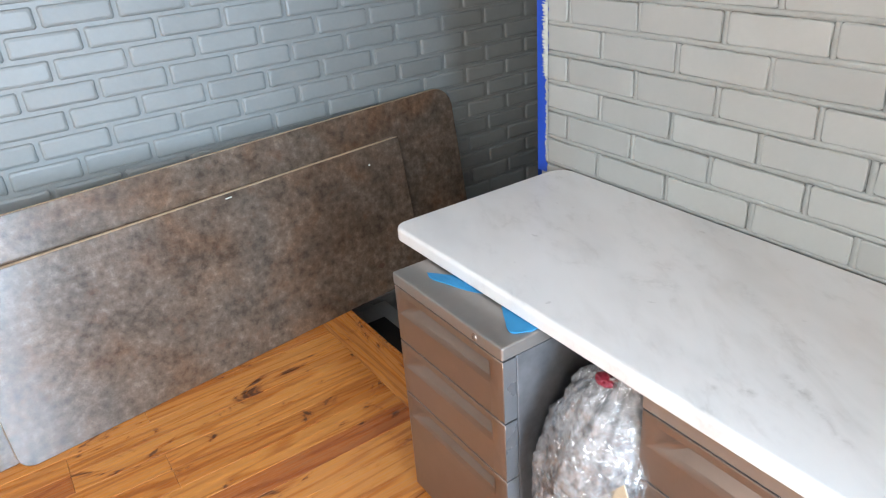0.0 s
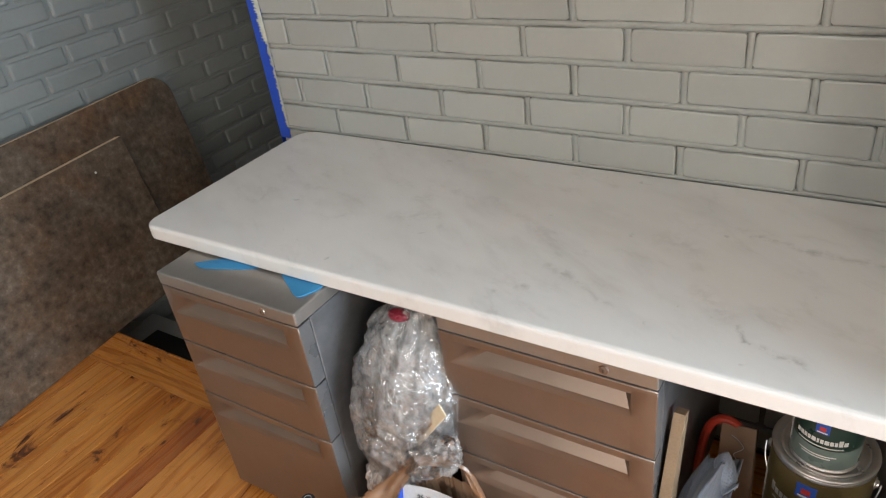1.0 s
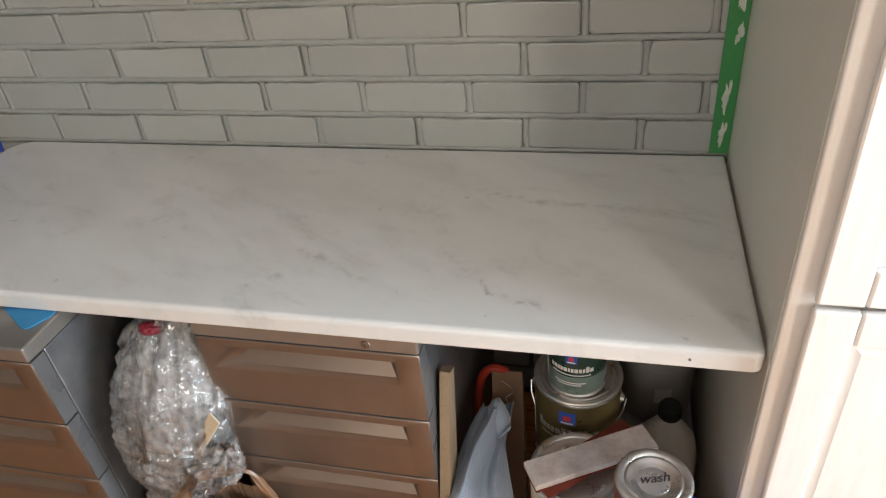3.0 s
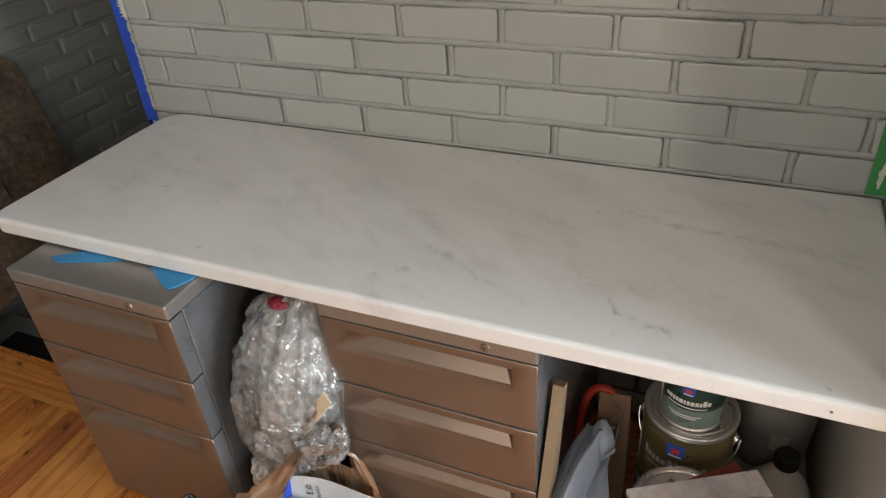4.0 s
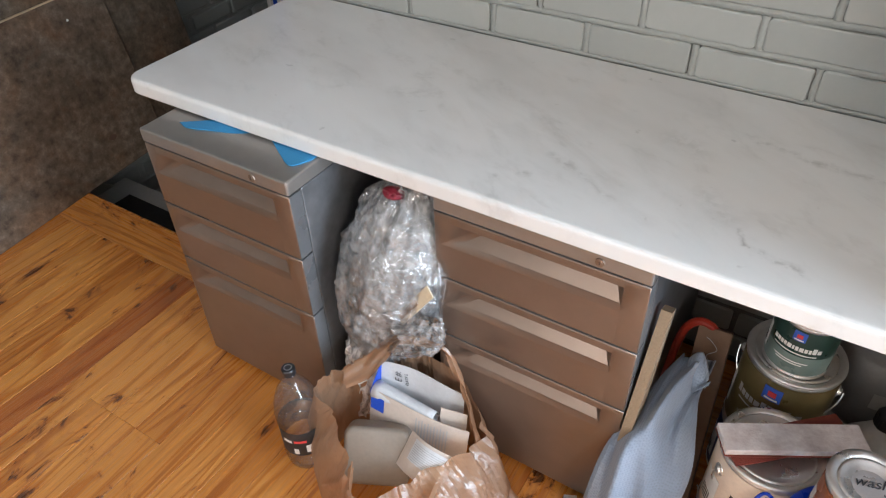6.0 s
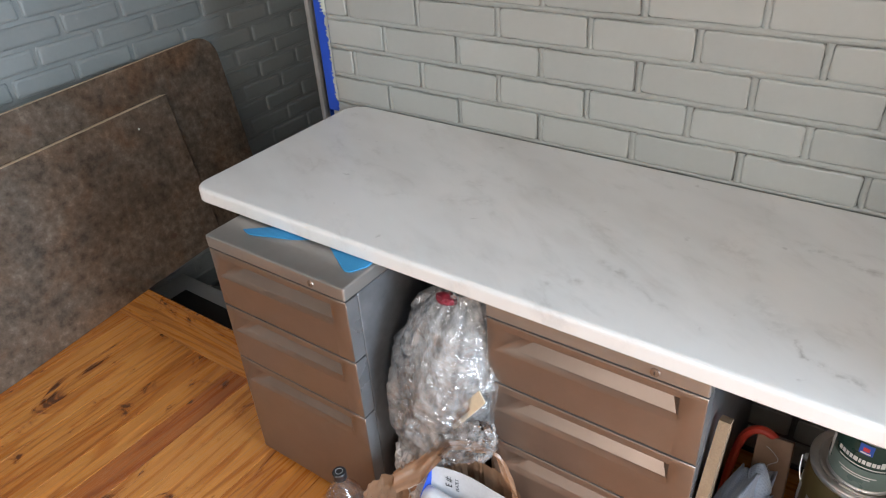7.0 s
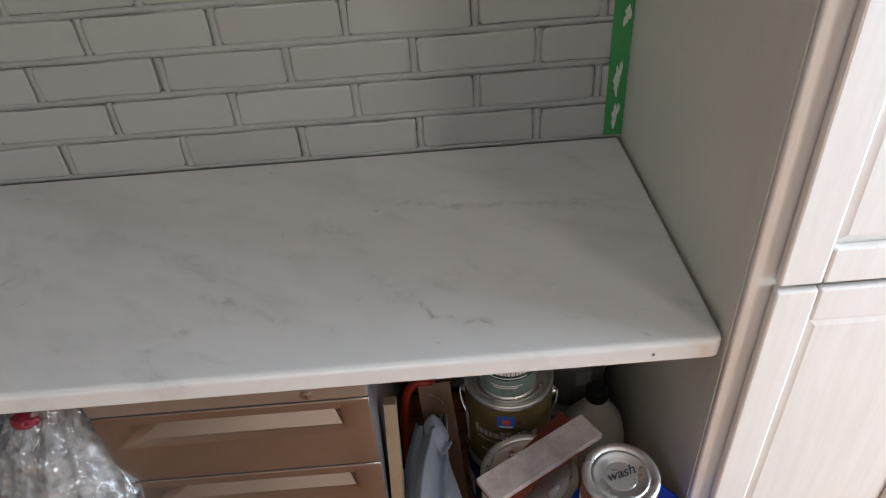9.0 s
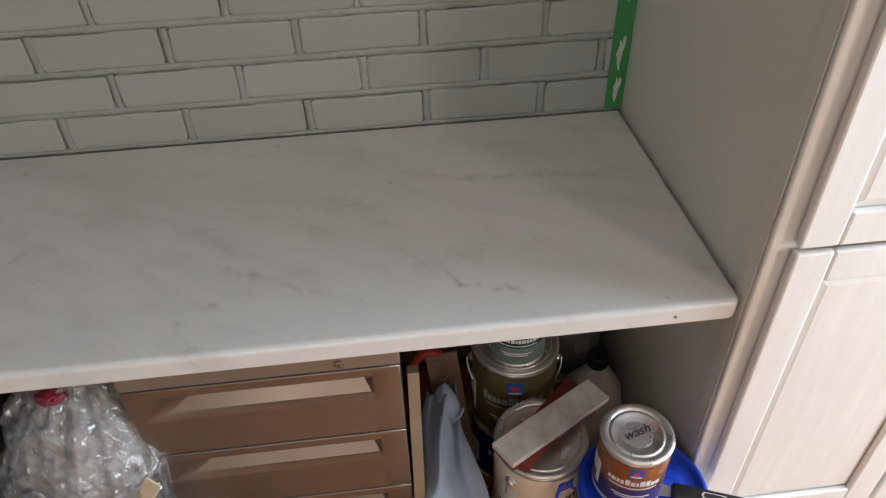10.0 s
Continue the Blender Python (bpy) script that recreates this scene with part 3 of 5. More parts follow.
# ---------- tall cabinet with whitewashed oak doors ----------
def framed_door(parent, x0, x1, z0, z1, y, rail=0.052, raised=True):
    """A frame-and-panel door whose front face lies at y."""
    d = part("door", box(x0 + 0.006, x1 - 0.006, y + 0.012, y + 0.020, z0 + 0.006, z1 - 0.006), M_OAK, parent)
    for nm, a, b, c, e in (("stile", x0, x0 + rail, z0, z1), ("stile", x1 - rail, x1, z0, z1), ("rail", x0 + rail, x1 - rail, z0, z0 + rail), ("rail", x0 + rail, x1 - rail, z1 - rail, z1)):
        part(nm, box(a + 0.0003, b - 0.0003, y, y + 0.0115, c + 0.0003, e - 0.0003, 0.0035), M_OAK, d)
    bm = bmesh.new()
    i0, i1, j0, j1 = x0 + rail + 0.001, x1 - rail - 0.001, z0 + rail + 0.001, z1 - rail - 0.001
    s = 0.013
    outer = [bm.verts.new(p) for p in ((i0, y + 0.0112, j0), (i1, y + 0.0112, j0), (i1, y + 0.0112, j1), (i0, y + 0.0112, j1))]
    inner = [bm.verts.new(p) for p in ((i0 + s, y + 0.0055, j0 + s), (i1 - s, y + 0.0055, j0 + s), (i1 - s, y + 0.0055, j1 - s), (i0 + s, y + 0.0055, j1 - s))]
    bm.faces.new(inner)
    for k in range(4):
        bm.faces.new((outer[k], outer[(k + 1) % 4], inner[(k + 1) % 4], inner[k]))
    bmesh.ops.recalc_face_normals(bm, faces=bm.faces)
    if bm.faces[0].normal.y > 0:
        bmesh.ops.reverse_faces(bm, faces=bm.faces)
    part("panel", bm, M_OAK, d)
    return d


tall = thing("tall_cabinet", (0, 0, 0), "tall whitewashed oak pantry cabinet with panelled doors", "cabinet")
FACE = -0.556
part("side_panel", box(EAST_PANEL, EAST_PANEL + 0.016, FACE + 0.001, 0.004, 0.0, 2.3), M_OAK_SIDE, tall, "greige whitewashed side panel")
part("side_stile", box(EAST_PANEL - 0.0025, EAST_PANEL - 0.0002, FACE + 0.002, FACE + 0.03, 0.0, 2.3), M_OAK_SIDE, tall)
part("face_stile", box(EAST_PANEL - 0.002, EAST_PANEL + 0.05, FACE - 0.0095, FACE, 0.0, 2.3, 0.004, 4), M_OAK, tall)
part("carcass", box(EAST_PANEL + 0.05, 2.56, FACE + 0.012, 0.004, 0.1, 2.3), M_OAK_SIDE, tall)
part("plinth", box(EAST_PANEL + 0.05, 2.56, FACE + 0.07, FACE + 0.09, 0.0, 0.1), M_OAK_SIDE, tall)
part("face_rail", box(EAST_PANEL + 0.0505, 2.56, FACE - 0.008, FACE + 0.011, 0.1, 0.16), M_OAK, tall)
for x0, x1 in ((1.856, 2.188), (2.196, 2.53)):
    framed_door(tall, x0, x1, 0.155, 0.792, FACE - 0.03)
    framed_door(tall, x0, x1, 0.800, 1.62, FACE - 0.03)
    framed_door(tall, x0, x1, 1.628, 2.28, FACE - 0.03)

# ---------- worktop ----------
top = part("worktop", prism(rounded(0.210, EAST_PANEL - 0.006, -0.556, -0.004, (0.036, 0.016, 0.0, 0.055)), 0.656, 0.690, 0.009, 0.004), M_MARBLE)
tagged(top, "white marble-patterned laminate worktop with rounded edges", "worktop")
sc = part("edge_screw_hole", lathe([(0.0, 0.0), (0.0021, 0.0), (0.0021, 0.0012), (0.0, 0.0012)], 12), surface("dark_spot", (0.12, 0.11, 0.1), (0.2, 0.19, 0.18), 0.6), top)
sc.matrix_local = pose(1.735, -0.5562, 0.672, 90)


# ---------- steel pedestals ----------
def drawer_front(w, h, x0=0.0):
    """Front panel of a drawer with a scooped pull along its top; front at y=0, top at z=0."""
    bm = bmesh.new()
    d = 0.0275
    a0, a1 = x0 + 0.030, x0 + w - 0.040
    zt, zb = -0.016, -0.060
    xs = (x0, a0, a1, x0 + w)
    zs = (-h, zb, zt, 0.0)
    g = {}
    for i, x in enumerate(xs):
        for j, z in enumerate(zs):
            g[i, j] = bm.verts.new((x, 0, z))
    for i in range(3):
        for j in range(3):
            if (i, j) != (1, 1):
                bm.faces.new((g[i, j], g[i + 1, j], g[i + 1, j + 1], g[i, j + 1]))
    p0, p1 = bm.verts.new((a0 + 0.065, d, zt)), bm.verts.new((a1 - 0.022, d, zt))
    bm.faces.new((g[1, 1], g[2, 1], p1, p0))
    bm.faces.new((g[1, 1], p0, g[1, 2]))
    bm.faces.new((g[2, 1], g[2, 2], p1))
    bm.faces.new((g[1, 2], p0, p1, g[2, 2]))
    # returns round the panel's rim
    ring = [g[0, 0], g[1, 0], g[2, 0], g[3, 0], g[3, 1], g[3, 2], g[3, 3], g[2, 3], g[1, 3], g[0, 3], g[0, 2], g[0, 1]]
    back = [bm.verts.new((v.co.x, 0.032, v.co.z)) for v in ring]
    for k in range(12):
        n = (k + 1) % 12
        bm.faces.new((ring[k], back[k], back[n], ring[n])).material_index = 1
    bmesh.ops.recalc_face_normals(bm, faces=bm.faces)
    rim = [e for e in bm.edges if all(v in ring for v in e.verts)]
    lip = [e for e in bm.edges if set(e.verts) in ({g[1, 1], g[2, 1]}, {g[1, 1], p0})]
    bmesh.ops.bevel(bm, geom=rim, offset=0.002, segments=2, profile=0.5, affect="EDGES")
    lip = [e for e in lip if e.is_valid]
    bmesh.ops.bevel(bm, geom=lip, offset=0.008, segments=4, profile=0.5, affect="EDGES")
    bm.normal_update()
    for f in bm.faces:
        f.smooth = f.material_index == 0 and f.calc_area() < 0.004 and f.normal.x > -0.4
    return bm


# side light on the drawer returns, painted in as a paler grey
M_RETURN = surface("lit_enamel_edge", (0.17, 0.17, 0.173), (0.235, 0.235, 0.24), 0.38, metal=0.5, fine=260, bump_strength=0.03)


def pedestal(at, label):
    root = thing("drawer_pedestal", at, label, "filing cabinet", "steel pedestals under the worktop")
    w, d, h = 0.381, 0.56, 0.652
    part("body", box(0.0, w, 0.034, d, 0.012, h - 0.031, 0.003), M_STEEL_SIDE, root, "silver-grey steel case")
    part("lid", box(-0.001, w + 0.001, -0.001, d, h - 0.030, h, 0.004, 3), M_LID, root, "grey steel top with rounded edges")
    z = h - 0.033
    for dh in (0.147, 0.150, 0.305):
        dr = part("drawer", drawer_front(w, dh - 0.0042), (M_STEEL, M_RETURN), root, "taupe drawer front with scooped pull")
        dr.location.z = z
        z -= dh
    lk = part("lock", lathe([(0.0, 0.003), (0.0040, 0.003), (0.0048, 0.0024), (0.0072, 0.0022), (0.0080, 0.0), (0.0, 0.0)], 20), M_STEEL, root, "small round steel lock")
    lk.matrix_local = pose(w - 0.082, -0.001, h - 0.016, 90)
    kw = part("keyway", box(-0.0007, 0.0007, -0.003, 0.003, 0.0, 0.0006), M_DARK, lk)
    kw.location.z = 0.0031
    for sx in (0.04, w - 0.04):
        for sy in (0.06, d - 0.06):
            f = part("foot", lathe([(0.0, 0.0), (0.014, 0.0), (0.016, 0.013), (0.0, 0.013)], 14), M_DARK, root)
            f.location = (sx, sy, 0)
    return root


ped_a = pedestal((0.352, -0.643, 0), "taupe steel three-drawer pedestal standing proud of the worktop")
ped_b = copy_thing(ped_a, pose(0.973, -0.545, 0))
ped_b["label"] = "taupe steel three-drawer pedestal flush under the worktop"

# blue ribbed liner pinched between pedestal and worktop
LINER_FRONT = spline([(0.408, -0.589, 0), (0.440, -0.597, 0), (0.490, -0.580, 0), (0.530, -0.567, 0), (0.590, -0.540, 0), (0.655, -0.574, 0), (0.704, -0.599, 0), (0.726, -0.566, 0)], 6)


def liner_fn(u, v):
    f = LINER_FRONT[min(len(LINER_FRONT) - 1, round(u * (len(LINER_FRONT) - 1)))]
    return Vector((f.x + 0.2 * v * (1 - u), f.y + (-0.44 - f.y) * v, 0.6535 + 0.0015 * math.sin(u * 9)))


liner = part("shelf_liner", sheet(liner_fn, 42, 10, 0.0022), M_LINER)
tagged(liner, "blue ribbed shelf liner under the worktop edge", "shelf liner")


# ---------- leaning countertop offcuts ----------
def leaning_slab(name, bottom_a, bottom_b, top_x_at_b, top_z, thick, radii, label):
    """A slab on its long edge; bottom_a to bottom_b is its lower front edge."""
    a, b = Vector((*bottom_a, 0.002)), Vector((*bottom_b, 0.002))
    u = (b - a).normalized()
    side = Vector((u.y, -u.x, 0))          # to the room
    lean = b.x - top_x_at_b
    v = (Vector((0, 0, top_z)) - side * lean).normalized()
    n = u.cross(v).normalized()
    length, height = (b - a).length, math.hypot(top_z, lean)
    bm = prism(rounded(0, length, 0, height, radii, 8), 0, thick, 0.003, 0.003, 2)
    bm.normal_update()
    for f in bm.faces:
        f.material_index = 0 if abs(f.normal.z) > 0.85 else 1
    ob = part(name, bm, (M_LAM, M_LAM_EDGE))
    m = Matrix((u, v, n)).transposed().to_4x4()
    ob.matrix_world = Matrix.Translation(a + (Vector((0, 0, 0)))) @ m @ Matrix.Translation((0, 0, -thick))
    return tagged(ob, label, "countertop", "offcuts leaning on the wall")


slab_front = leaning_slab("countertop_offcut", (-0.400, -1.50), (-0.595, 0.014), -0.695, 0.565, 0.022, (0.045, 0.004, 0.004, 0.004),
             "brown mottled stone-pattern laminate countertop leaning in front")
slab_back = leaning_slab("countertop_offcut", (-0.390, -1.95), (-0.672, 0.318), -0.776, 0.690, 0.022, (0.004, 0.004, 0.085, 0.004),
             "brown laminate countertop with rounded corner leaning on brick wall")


# marks on the front offcut: a screw head, a chipped spot and a dent
def on_slab(bm, name, u, v, mat, label):
    ob = part(name, bm, mat, slab_front, label)
    ob.location = (u, v, 0.022)
    return ob


on_slab(lathe([(0, 0.0012), (0.003, 0.001), (0.0042, 0.0), (0, 0)], 16), "screw_head", 1.370, 0.506, M_PAINT_WHITE, "white screw head")
rc = random.Random(3)
chipm = bmesh.new()
chipm.faces.new([chipm.verts.new((0.017 * math.cos(a) * rc.uniform(0.6, 1.2), 0.010 * math.sin(a) * rc.uniform(0.6, 1.3), 0.0004)) for a in [2 * math.pi * k / 11 for k in range(11)]])
on_slab(chipm, "chip", 1.325, 0.116, surface("chipped_core", (0.05, 0.022, 0.012), (0.10, 0.05, 0.03), 0.8), "dark chipped spot")
on_slab(box(-0.011, 0.011, -0.0018, 0.0018, 0.0, 0.0005), "scuff", 0.813, 0.558, M_PAINT_WHITE, "pale scuff")
part("edge_strip", box(0.01, 1.515, 0.5740, 0.5752, 0.0015, 0.0205, 0.0), M_LAM_EDGE, slab_front, "tan bare edge along the top")
part("backing", box(0.02, 2.20, 0.02, 0.55, -0.0022, -0.0005), M_LAM_EDGE, slab_back, "bare particle board back")


# ---------- loose things under the worktop ----------
def flat_mat(name, c, rough=0.5, metal=0.0, vary=0.12):
    return surface(name, tuple(max(0.003, k * (1 - vary)) for k in c), tuple(min(1, k * (1 + vary)) for k in c), rough, metal, coarse=18, fine=140, bump_strength=0.06)


M_WHITE_PRINT = flat_mat("white_print", (0.75, 0.75, 0.73))
M_BLACK_PRINT = flat_mat("black_print", (0.02, 0.02, 0.022))
M_LOGO_BLUE = flat_mat("blue_patch", (0.03, 0.10, 0.45))
M_LOGO_RED = flat_mat("red_patch", (0.60, 0.05, 0.05))
M_GREY_PRINT = flat_mat("grey_print", (0.38, 0.38, 0.38))


def patch(r, a0, a1, z0, z1, thick=0.0004, n=10):
    """A curved piece of label on a can of radius r, angles in degrees."""
    bm = bmesh.new()
    rows = []
    for z in (z0, z1):
        rows.append([bm.verts.new((r * math.cos(radians(a0 + (a1 - a0) * i / n)), r * math.sin(radians(a0 + (a1 - a0) * i / n)), z)) for i in range(n + 1)])
    for i in range(n):
        bm.faces.new((rows[0][i], rows[0][i + 1], rows[1][i + 1], rows[1][i]))
    bmesh.ops.recalc_face_normals(bm, faces=bm.faces)
    bmesh.ops.solidify(bm, geom=bm.faces[:], thickness=-thick)
    return bm


def paint_can(at, r, h, mat, label, face=-90, bail=0, ears=True, lower=None, mark=None, print_mat=None, swung=40):
    """A lidded tin with rolled rims, printed label bars, ears and a wire bail."""
    root = thing("paint_can", at, label, "paint can", "paint cans under the worktop", 0)
    part("body", lathe([(0, 0.002), (r - 0.004, 0.002), (r - 0.001, 0.0), (r + 0.0012, 0.002), (r + 0.0012, 0.005), (r - 0.0008, 0.007), (r - 0.0008, h - 0.010), (r + 0.001, h - 0.007), (r - 0.001, h - 0.004), (r - 0.012, h - 0.004)], 48), M_TIN, root, smooth=False)
    part("label_band", lathe([(r, 0.010), (r + 0.0003, 0.0105), (r + 0.0003, h - 0.0135), (r, h - 0.013)], 64), mat, root, smooth=True)
    if lower is not None:
        part("label_foot", lathe([(r + 0.0005, 0.010), (r + 0.0006, 0.0105), (r + 0.0006, h * 0.42), (r + 0.0005, h * 0.425)], 64), lower, root, smooth=True)
    part("rim", lathe([(r - 0.014, h - 0.005), (r - 0.010, h - 0.0005), (r - 0.004, h + 0.001), (r + 0.0008, h), (r + 0.0018, h - 0.003), (r + 0.0008, h - 0.006)], 48), M_TIN, root, smooth=True)
    part("lid", lathe([(0, h - 0.0055), (r - 0.030, h - 0.0055), (r - 0.026, h - 0.0035), (r - 0.020, h - 0.0035), (r - 0.017, h - 0.001), (r - 0.013, h - 0.001), (r - 0.0125, h - 0.004)], 48), M_TIN, root, smooth=True)
    pm = print_mat or M_WHITE_PRINT
    rr = r + 0.0008
    part("badge", patch(rr, face - 11, face + 11, h * 0.70, h * 0.87), M_LOGO_BLUE, root, "blue badge")
    part("badge_mark", patch(rr + 0.0005, face - 5, face + 5, h * 0.755, h * 0.82), M_LOGO_RED, root)
    part("badge_line", patch(rr + 0.0005, face - 8, face + 8, h * 0.715, h * 0.735), M_WHITE_PRINT, root)
    rnd = random.Random(int(at[0] * 1000))
    a = face - 44
    while a < face + 40:
        w = rnd.uniform(3.5, 8)
        part("print_bar", patch(rr, a, a + w, h * 0.53, h * (0.60 + rnd.choice((0.0, 0.0, 0.035)))), pm, root)
        a += w + 1.6
    for k, zz in enumerate((0.46, 0.30, 0.26)):
        part("print_line", patch(rr, face - 40 + 6 * k, face + 38 - 9 * k, h * zz, h * (zz + 0.018)), pm, root)
    part("data_panel", patch(rr, face - 92, face - 62, h * 0.18, h * 0.62), M_WHITE_PRINT, root, "white data panel")
    for k in range(6):
        part("bar_code", patch(rr + 0.0005, face - 90 + 3.6 * k, face - 88.4 + 3.6 * k, h * 0.20, h * 0.36), M_BLACK_PRINT, root)
    if ears:
        for s in (bail, bail + 180):
            e = part("ear", lathe([(0, 0.007), (0.006, 0.0065), (0.0075, 0.003), (0.011, 0.002), (0.0115, 0.0), (0, 0)], 16), M_TIN, root)
            e.matrix_local = pose(0, 0, 0, 0, 0, s) @ pose(r, 0, h - 0.045, 0, 90, 0)
        pts = []
        for k in range(25):
            t = math.pi * k / 24
            x, d = (r + 0.010) * math.cos(t), (r + 0.012) * math.sin(t)
            v = pose(0, 0, 0, 0, 0, bail) @ Vector((x, -d * math.cos(radians(swung)), h - 0.045 - d * math.sin(radians(swung))))
            pts.append(v)
        part("bail", tube(pts, 0.0016, 6), M_WIRE, root, "bent wire handle")
    return root


M_GOLD = flat_mat("olive_bronze_label", (0.145, 0.11, 0.045), 0.35, 0.35)
M_GREENLAB = flat_mat("dark_green_label", (0.018, 0.045, 0.036), 0.3)
M_GREENFOOT = flat_mat("pale_green_foot", (0.16, 0.22, 0.20), 0.35)
M_CREAM = flat_mat("cream_label", (0.70, 0.58, 0.47), 0.45)
M_COPPER = flat_mat("copper_label", (0.30, 0.105, 0.045), 0.3, 0.3)
M_PURPLE = flat_mat("purple_label", (0.055, 0.035, 0.12), 0.35)
M_NAVY = flat_mat("navy_label", (0.02, 0.03, 0.10), 0.4)

paint_can((1.578, -0.286, 0.0), 0.084, 0.163, M_NAVY, "dark low paint can under a bronze can", bail=150, swung=75)
paint_can((1.578, -0.286, 0.1635), 0.0835, 0.197, M_GOLD, "olive bronze gallon paint can with wire handle", face=-100, bail=-8, swung=62, print_mat=M_GREY_PRINT)
paint_can((1.576, -0.300, 0.3605), 0.054, 0.124, M_GREENLAB, "small dark green paint can on a gallon can", face=-98, ears=False, lower=M_GREENFOOT)
paint_can((1.590, -0.474, 0.0), 0.083, 0.121, M_NAVY, "low dark blue paint can on the floor", bail=160, swung=70)
paint_can((1.590, -0.474, 0.1215), 0.0825, 0.190, M_CREAM, "cream gallon paint can with smeared lid", face=-70, bail=-140, swung=80, print_mat=M_BLACK_PRINT)

# blue pail with its lid, a small copper can and a scraper on it
M_BLUE = flat_mat("blue_plastic", (0.010, 0.055, 0.50), 0.32)
M_PAIL = flat_mat("white_plastic", (0.66, 0.66, 0.64), 0.4)
pail = thing("plastic_pail", (1.730, -0.600, 0), "white plastic pail with bright blue lid", "pail")
part("body", lathe([(0, 0.002), (0.082, 0.002), (0.085, 0.0), (0.096, 0.305), (0.094, 0.308), (0, 0.308)], 40), M_PAIL, pail, smooth=False)
part("lid", lathe([(0.102, 0.298), (0.105, 0.300), (0.105, 0.322), (0.101, 0.328), (0.095, 0.328), (0.092, 0.320), (0.070, 0.319), (0.068, 0.322), (0.0, 0.322)], 56), M_BLUE, pail, "bright blue ribbed lid", smooth=True)
part("handle", tube(spline([(-0.100, 0.03, 0.29), (-0.135, 0.01, 0.34), (-0.150, -0.02, 0.30), (-0.140, -0.05, 0.20), (-0.108, -0.04, 0.14)], 8), 0.0028, 8), M_BLUE, pail, "thin blue plastic handle")
quart = paint_can((1.706, -0.585, 0.3285), 0.055, 0.126, M_COPPER, "small copper and purple paint can on the blue lid", face=-105, ears=False, lower=M_PURPLE)
wash = bpy.data.curves.new("marker_word", "FONT")
wash.body, wash.size, wash.shear, wash.extrude, wash.offset = "wash", 0.0225, 0.4, 0.0002, 0.0001
wash.align_x, wash.align_y = "CENTER", "CENTER"
wash_ob = new("marker_word", wash)
wash_ob.parent = quart
wash_ob.data.materials.append(M_BLACK_PRINT)
wash_ob["label"] = "handwritten black marker word"
wash_ob.matrix_local = pose(0.0, 0.004, 0.1214, 0, 0, 16)
part("lid_smear", lathe([(0, 0.1207), (0.0245, 0.1207), (0.0242, 0.1209), (0, 0.1209)], 24), flat_mat("dried_taupe_paint", (0.60, 0.57, 0.56), 0.36, 0.7), quart, "smear of dried taupe paint")

scraper = thing("paint_scraper", (1.766, -0.622, 0.331), "paint scraper with black plastic handle on the lid", "scraper", turn=-22)
hb = prism(rounded(0.0, 0.118, -0.014, 0.014, (0.006, 0.012, 0.012, 0.006), 5), 0.0, 0.016, 0.005, 0.005, 3)
part("handle", hb, flat_mat("black_handle", (0.012, 0.012, 0.013), 0.35), scraper)
part("handle_mark", prism(rounded(0.046, 0.086, -0.0062, 0.0062, (0.006,) * 4, 5), 0.0161, 0.0167), M_WHITE_PRINT, scraper, "white oval printed mark")
part("handle_mark_bar", prism(rounded(0.049, 0.083, -0.0045, 0.0045, (0.0044,) * 4, 4), 0.0168, 0.0172), M_BLACK_PRINT, scraper)
part("blade", prism([(-0.075, -0.022), (-0.02, -0.012), (0.002, -0.009), (0.002, 0.009), (-0.02, 0.012), (-0.075, 0.022)], 0.006, 0.0072), M_TIN, scraper, "steel blade")

# sanding block on red sandpaper on the cream can
M_PAPER_RED = surface("red_sandpaper", (0.22, 0.045, 0.03), (0.30, 0.065, 0.045), 0.85, fine=500, bump_strength=0.7)
M_BLOCK = surface("dusty_pink_board", (0.50, 0.42, 0.42), (0.80, 0.76, 0.75), 0.6, coarse=30, fine=130, bump_strength=0.3)


def curl(w, d, lift, seed):
    def fn(u, v):
        x, y = (u - 0.5) * w, (v - 0.5) * d
        return Vector((x, y, lift * (abs(u - 0.5) * 2) ** 3 + 0.002 * math.sin(5 * u + seed)))
    return sheet(fn, 16, 6, 0.0011)


for at, turn, w, d in (((1.606, -0.452, 0.3155), 42, 0.215, 0.062), ((1.598, -0.467, 0.3195), 30, 0.20, 0.056)):
    sp_ob = part("sandpaper", curl(w, d, 0.004, turn), M_PAPER_RED)
    sp_ob.matrix_world = pose(*at, 0, 0, turn)
    tagged(sp_ob, "torn strip of red sandpaper on the can lid", "sandpaper", "red sandpaper strips")
blk = part("sanding_block", box(-0.116, 0.116, -0.0275, 0.0275, 0, 0.013, 0.0016), M_BLOCK)
blk.matrix_world = pose(1.612, -0.458, 0.3235, 0, 0, 30)
tagged(blk, "flat dusty pink sanding board lying on sandpaper", "sanding block")

# white jug with a black cap
jug = thing("jug", (1.757, -0.272, 0.0), "translucent white plastic jug with black cap", "jug")
M_JUG = flat_mat("white_translucent_plastic", (0.68, 0.66, 0.61), 0.35)
bmj = bmesh.new()
secs = [(0.0, 0.058, 0.052), (0.006, 0.062, 0.056), (0.15, 0.062, 0.056), (0.185, 0.056, 0.048), (0.225, 0.034, 0.028), (0.245, 0.019, 0.019), (0.262, 0.0185, 0.0185)]
rings = []
for z, a, b in secs:
    ring = []
    for k in range(32):
        th = 2 * math.pi * k / 32
        p = 2.6 if z < 0.2 else 2.0
        c, s = math.cos(th), math.sin(th)
        ring.append(bmj.verts.new((a * math.copysign(abs(c) ** (2 / p), c), b * math.copysign(abs(s) ** (2 / p), s), z)))
    rings.append(ring)
